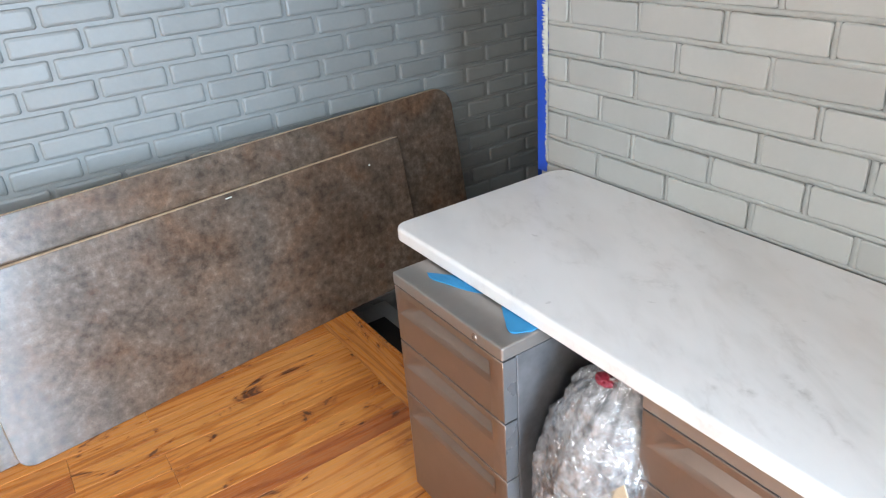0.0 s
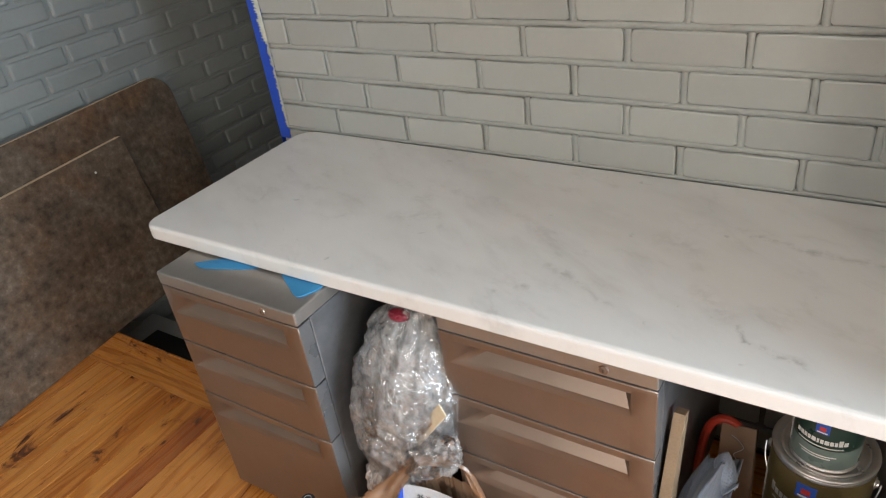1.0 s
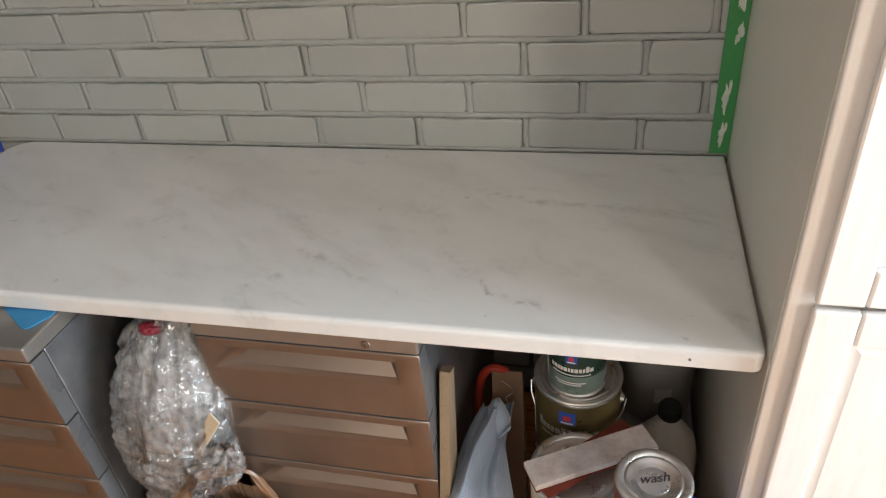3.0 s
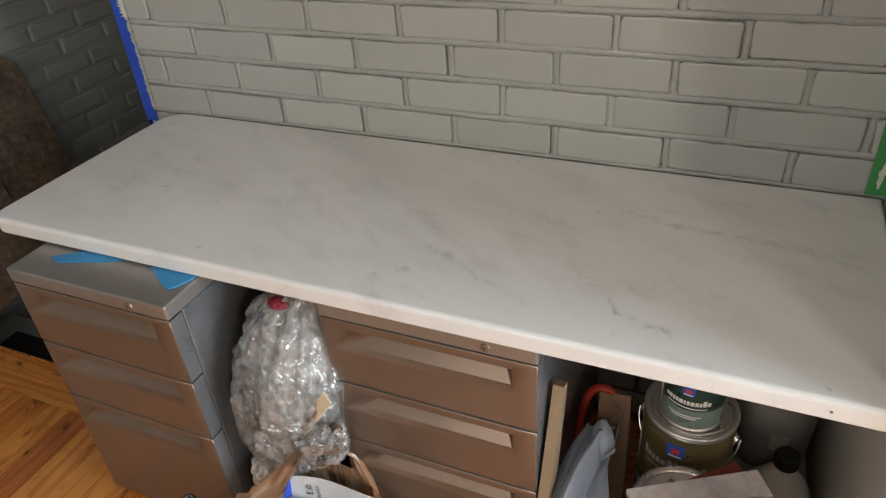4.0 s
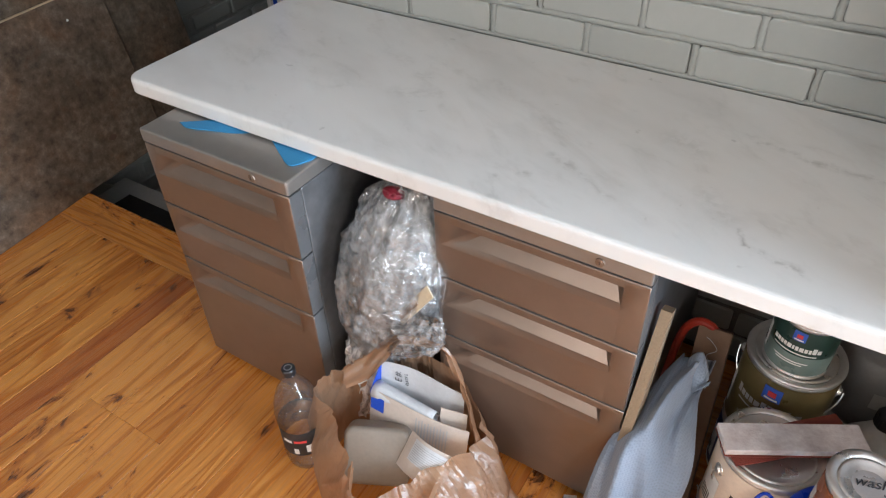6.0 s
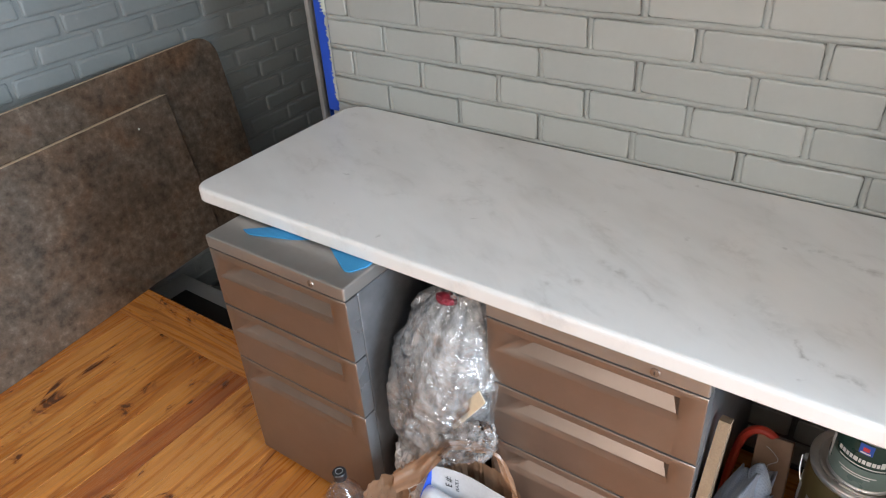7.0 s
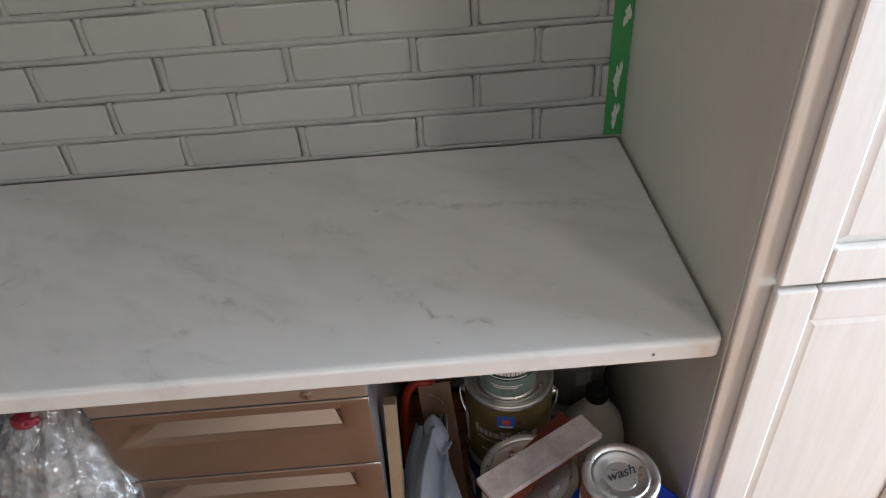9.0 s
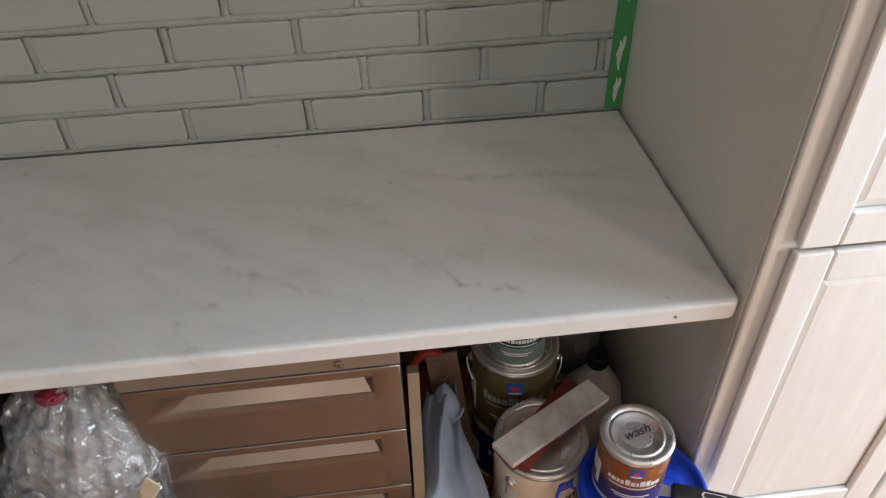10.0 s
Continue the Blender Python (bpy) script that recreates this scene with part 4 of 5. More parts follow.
for r0, r1 in zip(rings, rings[1:]):
    for k in range(32):
        bmj.faces.new((r0[k], r0[(k + 1) % 32], r1[(k + 1) % 32], r1[k]))
bmj.faces.new(rings[0])
bmj.faces.new(rings[-1])
bmesh.ops.recalc_face_normals(bmj, faces=bmj.faces)
part("body", bmj, M_JUG, jug, smooth=True)
prof = [(0.0, 0.252), (0.021, 0.252), (0.0215, 0.278), (0.019, 0.282), (0.0, 0.2815)]
part("cap", lathe(prof, 28), flat_mat("black_cap", (0.012, 0.012, 0.012), 0.4), jug, "black ribbed screw cap")
for k in range(24):
    c = part("cap_rib", box(0.0212, 0.0224, -0.0012, 0.0012, 0.254, 0.277), M_BLACK_PRINT, jug)
    c.matrix_local = pose(0, 0, 0, 0, 0, 15 * k)
part("grip", tube(spline([(-0.030, -0.045, 0.205), (-0.048, -0.058, 0.185), (-0.052, -0.062, 0.13), (-0.05, -0.052, 0.10)], 6), 0.009, 10), M_JUG, jug, "moulded grip")

# grey tub on a white carton at the wall
carton = thing("carton", (1.735, -0.115, 0.0), "white cardboard carton with dark print", "carton")
part("box_body", box(-0.085, 0.085, -0.085, 0.085, 0.0, 0.118, 0.002), flat_mat("white_card", (0.50, 0.49, 0.47), 0.7), carton)
for k in range(3):
    part("print_bar", box(-0.05, 0.02 + 0.012 * k, -0.0862, -0.0854, 0.03 + 0.022 * k, 0.04 + 0.022 * k), M_BLACK_PRINT, carton)
tub = thing("tub", (1.735, -0.115, 0.1185), "grey plastic tub with a white sticker", "tub")
part("body", lathe([(0, 0.0), (0.060, 0.0), (0.070, 0.006), (0.078, 0.020), (0.084, 0.19), (0.080, 0.195), (0, 0.195)], 40), flat_mat("grey_tub_plastic", (0.30, 0.295, 0.285), 0.5), tub, smooth=True)
part("sticker", patch(0.0825, -92, -68, 0.085, 0.125), flat_mat("grey_white_sticker", (0.5, 0.5, 0.48)), tub, "small white sticker")

# chipboard strip, red saw, brown board and towel
chip_bm = bmesh.new()
chip_out = [(0.0, 0.0), (0.115, 0.0), (0.028, 0.546), (0.0, 0.550)]
chip_l = [chip_bm.verts.new((-0.007, y, z)) for y, z in chip_out]
chip_r = [chip_bm.verts.new((0.011, y, z)) for y, z in chip_out]
chip_bm.faces.new(chip_l)
chip_bm.faces.new(chip_r)
for k in range(4):
    chip_bm.faces.new((chip_l[k], chip_l[(k + 1) % 4], chip_r[(k + 1) % 4], chip_r[k]))
bmesh.ops.recalc_face_normals(chip_bm, faces=chip_bm.faces)
chip = part("chipboard_strip", chip_bm, surface("chipboard", (0.22, 0.15, 0.092), (0.33, 0.235, 0.15), 0.8, fine=260, bump_strength=0.5))
chip.matrix_world = pose(1.356, -0.632, 0.001, -15.5, 1.6, 0)
tagged(chip, "pale chipboard strip leaning beside the pedestal", "board")

saw = thing("hacksaw", (1.395, -0.24, 0.0), "hacksaw with red frame behind the board", "saw")
M_RED = flat_mat("red_enamel", (0.33, 0.028, 0.014), 0.4)
part("frame", tube(spline([(-0.028, -0.055, 0.12), (-0.026, -0.035, 0.20), (-0.018, -0.025, 0.285), (0.002, -0.022, 0.322), (0.030, -0.020, 0.322), (0.056, -0.018, 0.285), (0.062, -0.018, 0.22)], 8), 0.0085, 10), M_RED, saw, "red tubular frame")
part("grip", tube(spline([(-0.027, -0.057, 0.12), (-0.012, -0.066, 0.06), (0.008, -0.068, 0.014)], 6), 0.014, 10), M_DARK, saw, "black grip")
part("blade", box(0.004, 0.0052, -0.06, 0.02, 0.10, 0.112), M_TIN, saw)

bb = part("brown_board", box(-0.032, 0.032, -0.010, 0.010, 0.0, 0.385, 0.002), surface("brown_stained_wood", (0.13, 0.072, 0.040), (0.19, 0.108, 0.062), 0.6, coarse=8, fine=90, bump_strength=0.3))
bb.matrix_world = pose(1.468, -0.478, 0.004, -35, -6, 0)
tagged(bb, "brown stained board leaning behind the towel", "board")
sq = part("chalk_squiggle", tube(spline([(-0.010, -0.0116, 0.30), (0.006, -0.0106, 0.315), (-0.004, -0.0106, 0.33), (0.012, -0.0106, 0.345), (-0.002, -0.0106, 0.36), (-0.012, -0.0106, 0.365)], 6), 0.0007, 5), M_GREY_PRINT, bb, "pale scribbled mark")


TOWEL_L = spline([(1.399, -0.356, 0.315), (1.378, -0.426, 0.302), (1.366, -0.509, 0.286), (1.342, -0.566, 0.255), (1.332, -0.608, 0.182), (1.326, -0.638, 0.062), (1.326, -0.668, 0.006)], 8)
TOWEL_R = spline([(1.453, -0.342, 0.31), (1.454, -0.385, 0.299), (1.455, -0.435, 0.296), (1.469, -0.489, 0.284), (1.488, -0.554, 0.24), (1.483, -0.619, 0.156), (1.474, -0.672, 0.01)], 8)


def towel_fn(u, v):
    """v from the top to the floor, u across."""
    i = v * (len(TOWEL_L) - 1)
    k = min(int(i), len(TOWEL_L) - 2)
    l, r = TOWEL_L[k].lerp(TOWEL_L[k + 1], i - k), TOWEL_R[k].lerp(TOWEL_R[k + 1], i - k)
    p = l.lerp(r, u)
    bulge = 0.034 * math.sin(math.pi * u) ** 0.8 * (0.35 + 0.65 * min(1, v * 1.6))
    ridge = 0.034 * math.exp(-((u - 0.62 + 0.45 * v) / 0.13) ** 2) * max(0, 1 - 1.3 * v)
    valley = -0.046 * math.exp(-((u - 0.86 + 0.25 * v) / 0.10) ** 2) * max(0, 1 - 1.6 * v)
    soft = 0.030 * noise.noise(Vector((u * 2.6 + v * 1.5, v * 2.2, 2.0))) + 0.006 * noise.noise(Vector((u * 5, v * 5, 7.0)))
    fold = 0.012 * math.sin(2 * math.pi * (1.7 * u + 0.9 * v) + 0.6) * (1.1 - 0.6 * v) + 0.006 * math.sin(2 * math.pi * (3.3 * u - 1.2 * v))
    soft += fold
    p += Vector((-0.08, -0.75, 0.6)) * (bulge + ridge + valley + soft * math.sin(math.pi * u) ** 0.5)
    if u < 0.04 or u > 0.96:
        p += Vector((0, 0.012, -0.004))
    return p


def towel_material():
    m, t, p = nodes_of("blue_grey_waffle_cloth")
    vec, _ = coords(t, vary=False)
    n = noise_of(t, vec, 12)
    w = add(t, "ShaderNodeTexVoronoi", Scale=230.0, Randomness=0.25)
    t.links.new(vec, w.inputs["Vector"])
    c = ramp(t, n, [(0.3, (0.205, 0.25, 0.32)), (0.7, (0.275, 0.325, 0.405))])
    c = mix(t, ramp(t, w.outputs["Distance"], [(0.2, grey(0.32)), (0.6, grey(0.0))]), c, (0.15, 0.17, 0.21))
    t.links.new(c, p.inputs["Base Color"])
    p.inputs["Roughness"].default_value = 0.95
    p.inputs["Sheen Weight"].default_value = 0.3
    bump(t, p, w.outputs["Distance"], 0.5, 0.002)
    return m


M_TOWEL = towel_material()
towel = part("towel", sheet(towel_fn, 44, 60, 0.0028), M_TOWEL, smooth=True)
tagged(towel, "blue-grey waffle towel draped over the leaning boards", "towel")


def towel_tip(u, v):
    a = 3.4 * v
    c = Vector((1.424, -0.350, 0.318)).lerp(Vector((1.450, -0.405, 0.300)), u)
    r = 0.008 + 0.010 * math.sin(math.pi * u) + 0.002 * math.sin(7 * u)
    return c + Vector((r * math.cos(a - 2.6), r * math.sin(a - 2.6), 0.010 * math.sin(5 * u + 3 * v) + 0.012 * math.sin(a)))


part("folded_end", sheet(towel_tip, 26, 14, 0.0028), M_TOWEL, towel, "twisted end of the cloth", smooth=True)

brk = thing("metal_bracket", (1.292, -0.568, 0.0), "small galvanised corner bracket on the floor", "bracket", turn=25)
part("foot_plate", box(-0.013, 0.013, -0.018, 0.018, 0.0, 0.0022, 0.0008), M_WIRE, brk)
up = part("upright_plate", box(-0.013, 0.013, 0.0, 0.0022, 0.002, 0.034, 0.0008), M_WIRE, brk)
for sx, sz in ((-0.006, 0.012), (0.006, 0.024)):
    o = part("hole", lathe([(0, 0), (0.0028, 0), (0.0028, 0.0004), (0, 0.0004)], 12), M_DARK, up)
    o.matrix_local = pose(sx, -0.0001, sz, 90)
sliver = part("wood_sliver", tube([(0, 0, 0.006), (0.02, -0.018, 0.007), (0.045, -0.04, 0.005)], 0.0055, 6), flat_mat("pale_wood", (0.62, 0.52, 0.38), 0.7))
sliver.matrix_world = pose(1.295, -0.60, 0.0)
tagged(sliver, "pale wood sliver on the floor", "wood offcut")

# ---------- clear crumpled plastic bag between the pedestals ----------
M_FILM = crinkle_film("clear_crinkled_film", (0.88, 0.89, 0.90), 0.04, 0.18, 1.0, 17)
M_TISSUE = crinkle_film("milky_inner_film", (0.94, 0.92, 0.91), 0.32, 0.38, 0.6, 16)


def pouch(a, b, radii, flat, seed, fold, nu=150, nv=70):
    """A gathered bag from a to b with lengthwise folds running out of its neck."""
    a, b = Vector(a), Vector(b)

    def fn(u, v):
        th = 2 * math.pi * u
        c, s = math.cos(th), math.sin(th)
        i = v * (len(radii) - 1)
        k = min(int(i), len(radii) - 2)
        f = i - k
        f = f * f * (3 - 2 * f)
        r = radii[k] * (1 - f) + radii[k + 1] * f
        w1 = 1 - 2 * abs(noise.noise(Vector((c * 2.2 + seed, s * 2.2, v * 1.5))))
        w2 = 1 - 2 * abs(noise.noise(Vector((c * 6 + seed, s * 6, v * 2.2 + seed))))
        w3 = noise.noise(Vector((c * 13, s * 13 + seed, v * 7)))
        w4 = noise.noise(Vector((c * 24, s * 24 + seed, v * 22)))
        k2 = 1 + fold * (0.8 * w1 + 0.45 * w2 + 0.14 * w3 + 0.08 * w4 - 0.5)
        p = a.lerp(b, v)
        return p + Vector((c * r * k2, s * r * k2 * flat, 0.012 * w2))
    return sheet(fn, nu, nv)


def crumple(cx, cy, cz, rx, ry, rz, sub, amp, seed, pinch=0.0, jitter=0.0):
    rnd = random.Random(int(seed * 10))
    bm = bmesh.new()
    bmesh.ops.create_icosphere(bm, subdivisions=sub, radius=1)
    off = Vector((seed * 3.1, seed * 1.7, seed * 0.9))
    for v in bm.verts:
        d = v.co.normalized()
        a = 1 - abs(noise.noise(d * 2.6 + off)) * 2
        b = 1 - abs(noise.noise(d * 6.5 + off * 2)) * 2
        g = Vector((d.x * 11, d.y * 11, d.z * 4.5))
        c = 1 - abs(noise.noise(g + off * 3)) * 2
        k = 1 + amp * (0.9 * a + 0.40 * b + 0.22 * c - 0.6)
        w = 1.0 - pinch * max(0, -d.z)
        jit = Vector((rnd.uniform(-1, 1), rnd.uniform(-1, 1), rnd.uniform(-1, 1))) * jitter
        v.co = jit + Vector((cx + rx * d.x * k * w, cy + ry * d.y * k * w, cz + rz * d.z * (1 + 0.3 * (k - 1))))
    return bm


cbag = thing("plastic_bag", (0.0, 0.0, 0.0), "bulging clear crinkled plastic bag stuffed between pedestals", "plastic bag")


def crinkled(bm, seed, amount):
    """Pulls the points of a film about and turns its quads into sharp triangles."""
    rnd = random.Random(seed)
    for v in bm.verts:
        v.co += Vector((rnd.uniform(-1, 1), rnd.uniform(-1, 1), rnd.uniform(-1, 1))) * amount
    bmesh.ops.triangulate(bm, faces=bm.faces[:])
    return bm


part("film", crinkled(pouch((0.822, -0.555, 0.17), (0.900, -0.475, 0.615), (0.040, 0.086, 0.118, 0.128, 0.124, 0.104, 0.050), 0.85, 1.0, 0.11, 70, 60), 1, 0.0022), M_FILM, cbag)
part("film_fold", crinkled(pouch((0.826, -0.552, 0.18), (0.890, -0.478, 0.608), (0.030, 0.080, 0.110, 0.119, 0.116, 0.100, 0.050), 0.85, 2.0, 0.16, 30, 40), 2, 0.007), M_FILM, cbag)
part("inner_film", crinkled(pouch((0.846, -0.545, 0.20), (0.900, -0.475, 0.60), (0.020, 0.055, 0.088, 0.090, 0.090, 0.074, 0.025), 0.75, 4.0, 0.22, 60, 40), 3, 0.003), M_TISSUE, cbag, "milky layers of folded film", smooth=True)
part("inner_film", crinkled(pouch((0.862, -0.545, 0.24), (0.910, -0.495, 0.54), (0.020, 0.050, 0.062, 0.055, 0.030), 0.6, 7.0, 0.35, 40, 24), 4, 0.006), M_TISSUE, cbag)
part("loose_corner", crinkled(pouch((0.905, -0.604, 0.275), (0.996, -0.592, 0.400), (0.012, 0.045, 0.056, 0.040, 0.012), 0.55, 3.0, 0.3, 34, 18), 5, 0.005), M_FILM, cbag)
part("neck", crinkled(pouch((0.790, -0.600, 0.03), (0.830, -0.565, 0.27), (0.045, 0.045, 0.048, 0.055, 0.03), 0.8, 9.0, 0.25, 44, 20), 6, 0.004), M_TISSUE, cbag)
card = part("card", box(-0.056, 0.056, -0.013, 0.013, -0.0015, 0.0015, 0.001), flat_mat("cream_card", (0.66, 0.54, 0.38), 0.6), cbag, "cream and tan card strip")
card.matrix_local = Matrix.Translation((0.950, -0.588, 0.418)) @ pose(0, 0, 0, 55, -54, 14)
part("card_band", box(-0.050, 0.012, -0.004, 0.008, 0.0016, 0.0022), flat_mat("brown_card", (0.40, 0.215, 0.11), 0.6), card)
redlump = part("red_wrapper", crumple(0.872, -0.522, 0.606, 0.019, 0.014, 0.011, 3, 0.35, 5.0), flat_mat("red_print_film", (0.20, 0.014, 0.028), 0.35))
tagged(redlump, "crumpled red wrapper on top of the clear bag", "wrapper")
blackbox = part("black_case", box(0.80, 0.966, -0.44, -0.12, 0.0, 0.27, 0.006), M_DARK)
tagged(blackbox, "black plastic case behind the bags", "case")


# ---------- tan shopping bag with papers ----------
def bag_material():
    m, t, p = nodes_of("tan_carrier_film")
    vec, _ = coords(t, (1.0, 1.0, 0.35), vary=False)
    n = noise_of(t, vec, 12, 4, 0.55, 0.6)
    vo = add(t, "ShaderNodeTexVoronoi", Scale=30.0)
    t.links.new(vec, vo.inputs["Vector"])
    n2 = noise_of(t, vec, 70, 4, 0.6, 0.8)
    c = ramp(t, n, [(0.3, (0.45, 0.245, 0.135)), (0.7, (0.55, 0.345, 0.22))])
    t.links.new(c, p.inputs["Base Color"])
    p.inputs["Roughness"].default_value = 0.5
    p.inputs["Specular IOR Level"].default_value = 0.25
    tl = add(t, "ShaderNodeBsdfTranslucent")
    t.links.new(c, tl.inputs[0])
    tr = add(t, "ShaderNodeBsdfTransparent")
    tr.inputs[0].default_value = (0.88, 0.68, 0.50, 1)
    m1 = t.nodes.new("ShaderNodeMixShader")
    m1.inputs[0].default_value = 0.45
    t.links.new(p.outputs[0], m1.inputs[1])
    t.links.new(tl.outputs[0], m1.inputs[2])
    m2 = t.nodes.new("ShaderNodeMixShader")
    m2.inputs[0].default_value = 0.32
    t.links.new(m1.outputs[0], m2.inputs[1])
    t.links.new(tr.outputs[0], m2.inputs[2])
    b = t.nodes.new("ShaderNodeBump")
    b.inputs["Strength"].default_value, b.inputs["Distance"].default_value = 0.55, 0.006
    t.links.new(mix(t, 0.3, vo.outputs["Distance"], n2), b.inputs["Height"])
    t.links.new(b.outputs[0], p.inputs["Normal"])
    film_shader(t, p, m2.outputs[0], b.outputs[0], 0.25, 0.045)
    return m


M_BAG = bag_material()
BAG_AT = Vector((0.98, -0.70, 0.0))
bag = thing("shopping_bag", BAG_AT, "tan translucent plastic shopping bag holding papers, standing open", "shopping bag")


def closed(points, u):
    """A smooth closed line through the points."""
    n = len(points)
    i = (u % 1.0) * n
    k = int(i)
    f = i - k
    p0, p1, p2, p3 = (Vector(points[(k + q) % n]) for q in (-1, 0, 1, 2))
    return 0.5 * (2 * p1 + (p2 - p0) * f + (2 * p0 - 5 * p1 + 4 * p2 - p3) * f * f + (3 * p1 - p0 - 3 * p2 + p3) * f ** 3)


# from the west side round the back, the east side and the front
BAG_BASE = [(0.805, -0.75, 0), (0.80, -0.66, 0), (0.86, -0.59, 0), (0.93, -0.567, 0), (1.0, -0.557, 0), (1.10, -0.557, 0), (1.185, -0.62, 0), (1.165, -0.71, 0), (1.09, -0.80, 0), (1.0, -0.84, 0), (0.91, -0.84, 0), (0.835, -0.81, 0)]
BAG_RIM = [(0.795, -0.725, 0.205), (0.812, -0.670, 0.235), (0.862, -0.622, 0.252), (0.92, -0.572, 0.252), (1.0, -0.557, 0.24), (1.072, -0.575, 0.20), (1.114, -0.632, 0.172), (1.070, -0.705, 0.155), (1.015, -0.785, 0.14), (0.975, -0.842, 0.138), (0.930, -0.802, 0.172), (0.868, -0.745, 0.195)]


def bag_fn(u, v):
    """u round the bag, v from the base to the rim."""
    a, b = closed(BAG_BASE, u), closed(BAG_RIM, u)
    p = a.lerp(b, v)
    out = Vector((p.x - BAG_AT.x, p.y - BAG_AT.y, 0)).normalized()
    th = 2 * math.pi * u
    c, s = math.cos(th), math.sin(th)
    crease = 1 - 2.2 * abs(noise.noise(Vector((c * 3.6 + v * 1.6, s * 3.6, v * 1.4))))
    fine = 1 - 2.2 * abs(noise.noise(Vector((c * 14 - v, s * 14, v * 1.6 + 4))))
    soft = noise.noise(Vector((c * 2, s * 2, v * 2 + 8)))
    w = 0.012 * max(-0.4, crease) + 0.0028 * max(-0.4, fine) + 0.009 * soft + 0.0018 * noise.noise(Vector((c * 26 + v * 6, s * 26, v * 20)))
    swell = 0.018 * math.sin(math.pi * v) * (1.4 if u > 0.65 else 0.6)
    keep = 0.25 if p.y > -0.60 and p.x > 0.96 else 1.0
    p += out * (swell + w * (0.25 + 0.75 * v)) * keep
    p.z = max(0.002, p.z + (0.004 * fine * v * v))
    return p - BAG_AT


part("body", sheet(bag_fn, 220, 60), M_BAG, bag)


def ribbon(pts, widths, seed):
    line = spline([Vector(q) - BAG_AT for q in pts], 9)

    def fn(u, v):
        i = u * (len(line) - 1)
        k = min(int(i), len(line) - 2)
        p = line[k].lerp(line[k + 1], i - k)
        j = u * (len(widths) - 1)
        q = min(int(j), len(widths) - 2)
        w = widths[q] + (widths[q + 1] - widths[q]) * (j - q)
        n = noise.noise(p * 26 + Vector((seed, 0, v * 3)))
        gather = 0.006 * math.sin(9 * v + 5 * u)
        return p + Vector((0.004 * n, gather + 0.005 * n, -v * w + 0.005 * n))
    return sheet(fn, 70, 14)


part("handle", ribbon([(0.815, -0.668, 0.235), (0.850, -0.636, 0.262), (0.895, -0.620, 0.322), (0.930, -0.614, 0.348), (0.970, -0.597, 0.344), (1.010, -0.584, 0.336), (1.042, -0.582, 0.285), (1.070, -0.590, 0.215), (1.112, -0.632, 0.17)], (0.06, 0.07, 0.055, 0.016, 0.012, 0.014, 0.045, 0.06, 0.03), 1.0), M_BAG, bag, "stretched bag handle", smooth=True)
part("handle", ribbon([(0.930, -0.802, 0.172), (0.955, -0.842, 0.155), (0.990, -0.846, 0.134), (1.040, -0.838, 0.122), (1.085, -0.805, 0.122), (1.085, -0.740, 0.150)], (0.03, 0.035, 0.014, 0.016, 0.04, 0.05), 2.0), M_BAG, bag, "drooping bag handle", smooth=True)
part("flared_corner", sheet(lambda u, v: Vector((1.10 + 0.105 * u, -0.665 + 0.07 * v - 0.02 * u, 0.004 + (1 - u) * 0.10 * (0.5 + 0.5 * math.sin(3.1 * v)) + 0.006 * math.sin(11 * v + 4 * u))) - BAG_AT, 20, 20), M_BAG, bag, "creased corner spread on the floor", smooth=True)

# folded template, papers and tubs in the bag
M_PAPER = flat_mat("white_paper", (0.52, 0.52, 0.53), 0.75)
M_CREAM_PAPER = flat_mat("cream_paper", (0.50, 0.42, 0.36), 0.8)
PAPER_AT = Vector((0.95, -0.62, 0.05))
folded = thing("folded_template", PAPER_AT, "folded white paper template with blue tape and black print", "paper")


def back_sheet(u, v):
    return Vector((0.868 + 0.185 * u, -0.610 + 0.034 * u + 0.006 * math.sin(5 * u) - 0.015 * v, 0.238 - 0.022 * u * u - 0.14 * v)) - PAPER_AT


def front_sheet(u, v, off=0.0):
    return Vector((0.870 + 0.222 * u, -0.650 + 0.020 * u - 0.008 * math.sin(math.pi * u) - 0.030 * v - off, 0.193 - 0.014 * u - 0.13 * v + 0.003 * math.sin(6 * u) + off * 0.4)) - PAPER_AT


def rolled(u, v):
    a = 2 * math.pi * u * 0.94
    r = 0.020 - 0.006 * v
    return Vector((0.872 + 0.142 * v, -0.638 + 0.006 * v + r * math.cos(a), 0.180 - 0.010 * v + r * math.sin(a))) - PAPER_AT


part("back_sheet", sheet(back_sheet, 18, 8, 0.001), M_PAPER, folded)
part("front_sheet", sheet(front_sheet, 24, 8, 0.001), M_CREAM_PAPER, folded, "cream printed paper")
part("rolled_edge", sheet(rolled, 22, 8, 0.0008), M_PAPER, folded, "rolled white edge", smooth=True)
part("tab", sheet(lambda u, v: Vector((1.022 + 0.052 * u, -0.622 + 0.016 * u - 0.01 * v, 0.200 - 0.008 * u - 0.06 * v)) - PAPER_AT, 6, 4, 0.001), M_CREAM_PAPER, folded)
part("tape_edge", sheet(lambda u, v: Vector((0.8665 + 0.004 * v, -0.655 + 0.045 * u, 0.192 + 0.046 * u * v - 0.055 * (1 - v))) - PAPER_AT, 6, 6, 0.001), M_BLUE_TAPE, folded, "blue tape along the edge")
part("tape_piece", sheet(lambda u, v: front_sheet(0.01 + 0.15 * u, 0.10 + 0.26 * v, 0.0022), 6, 4), M_BLUE_TAPE, folded, "blue tape piece")
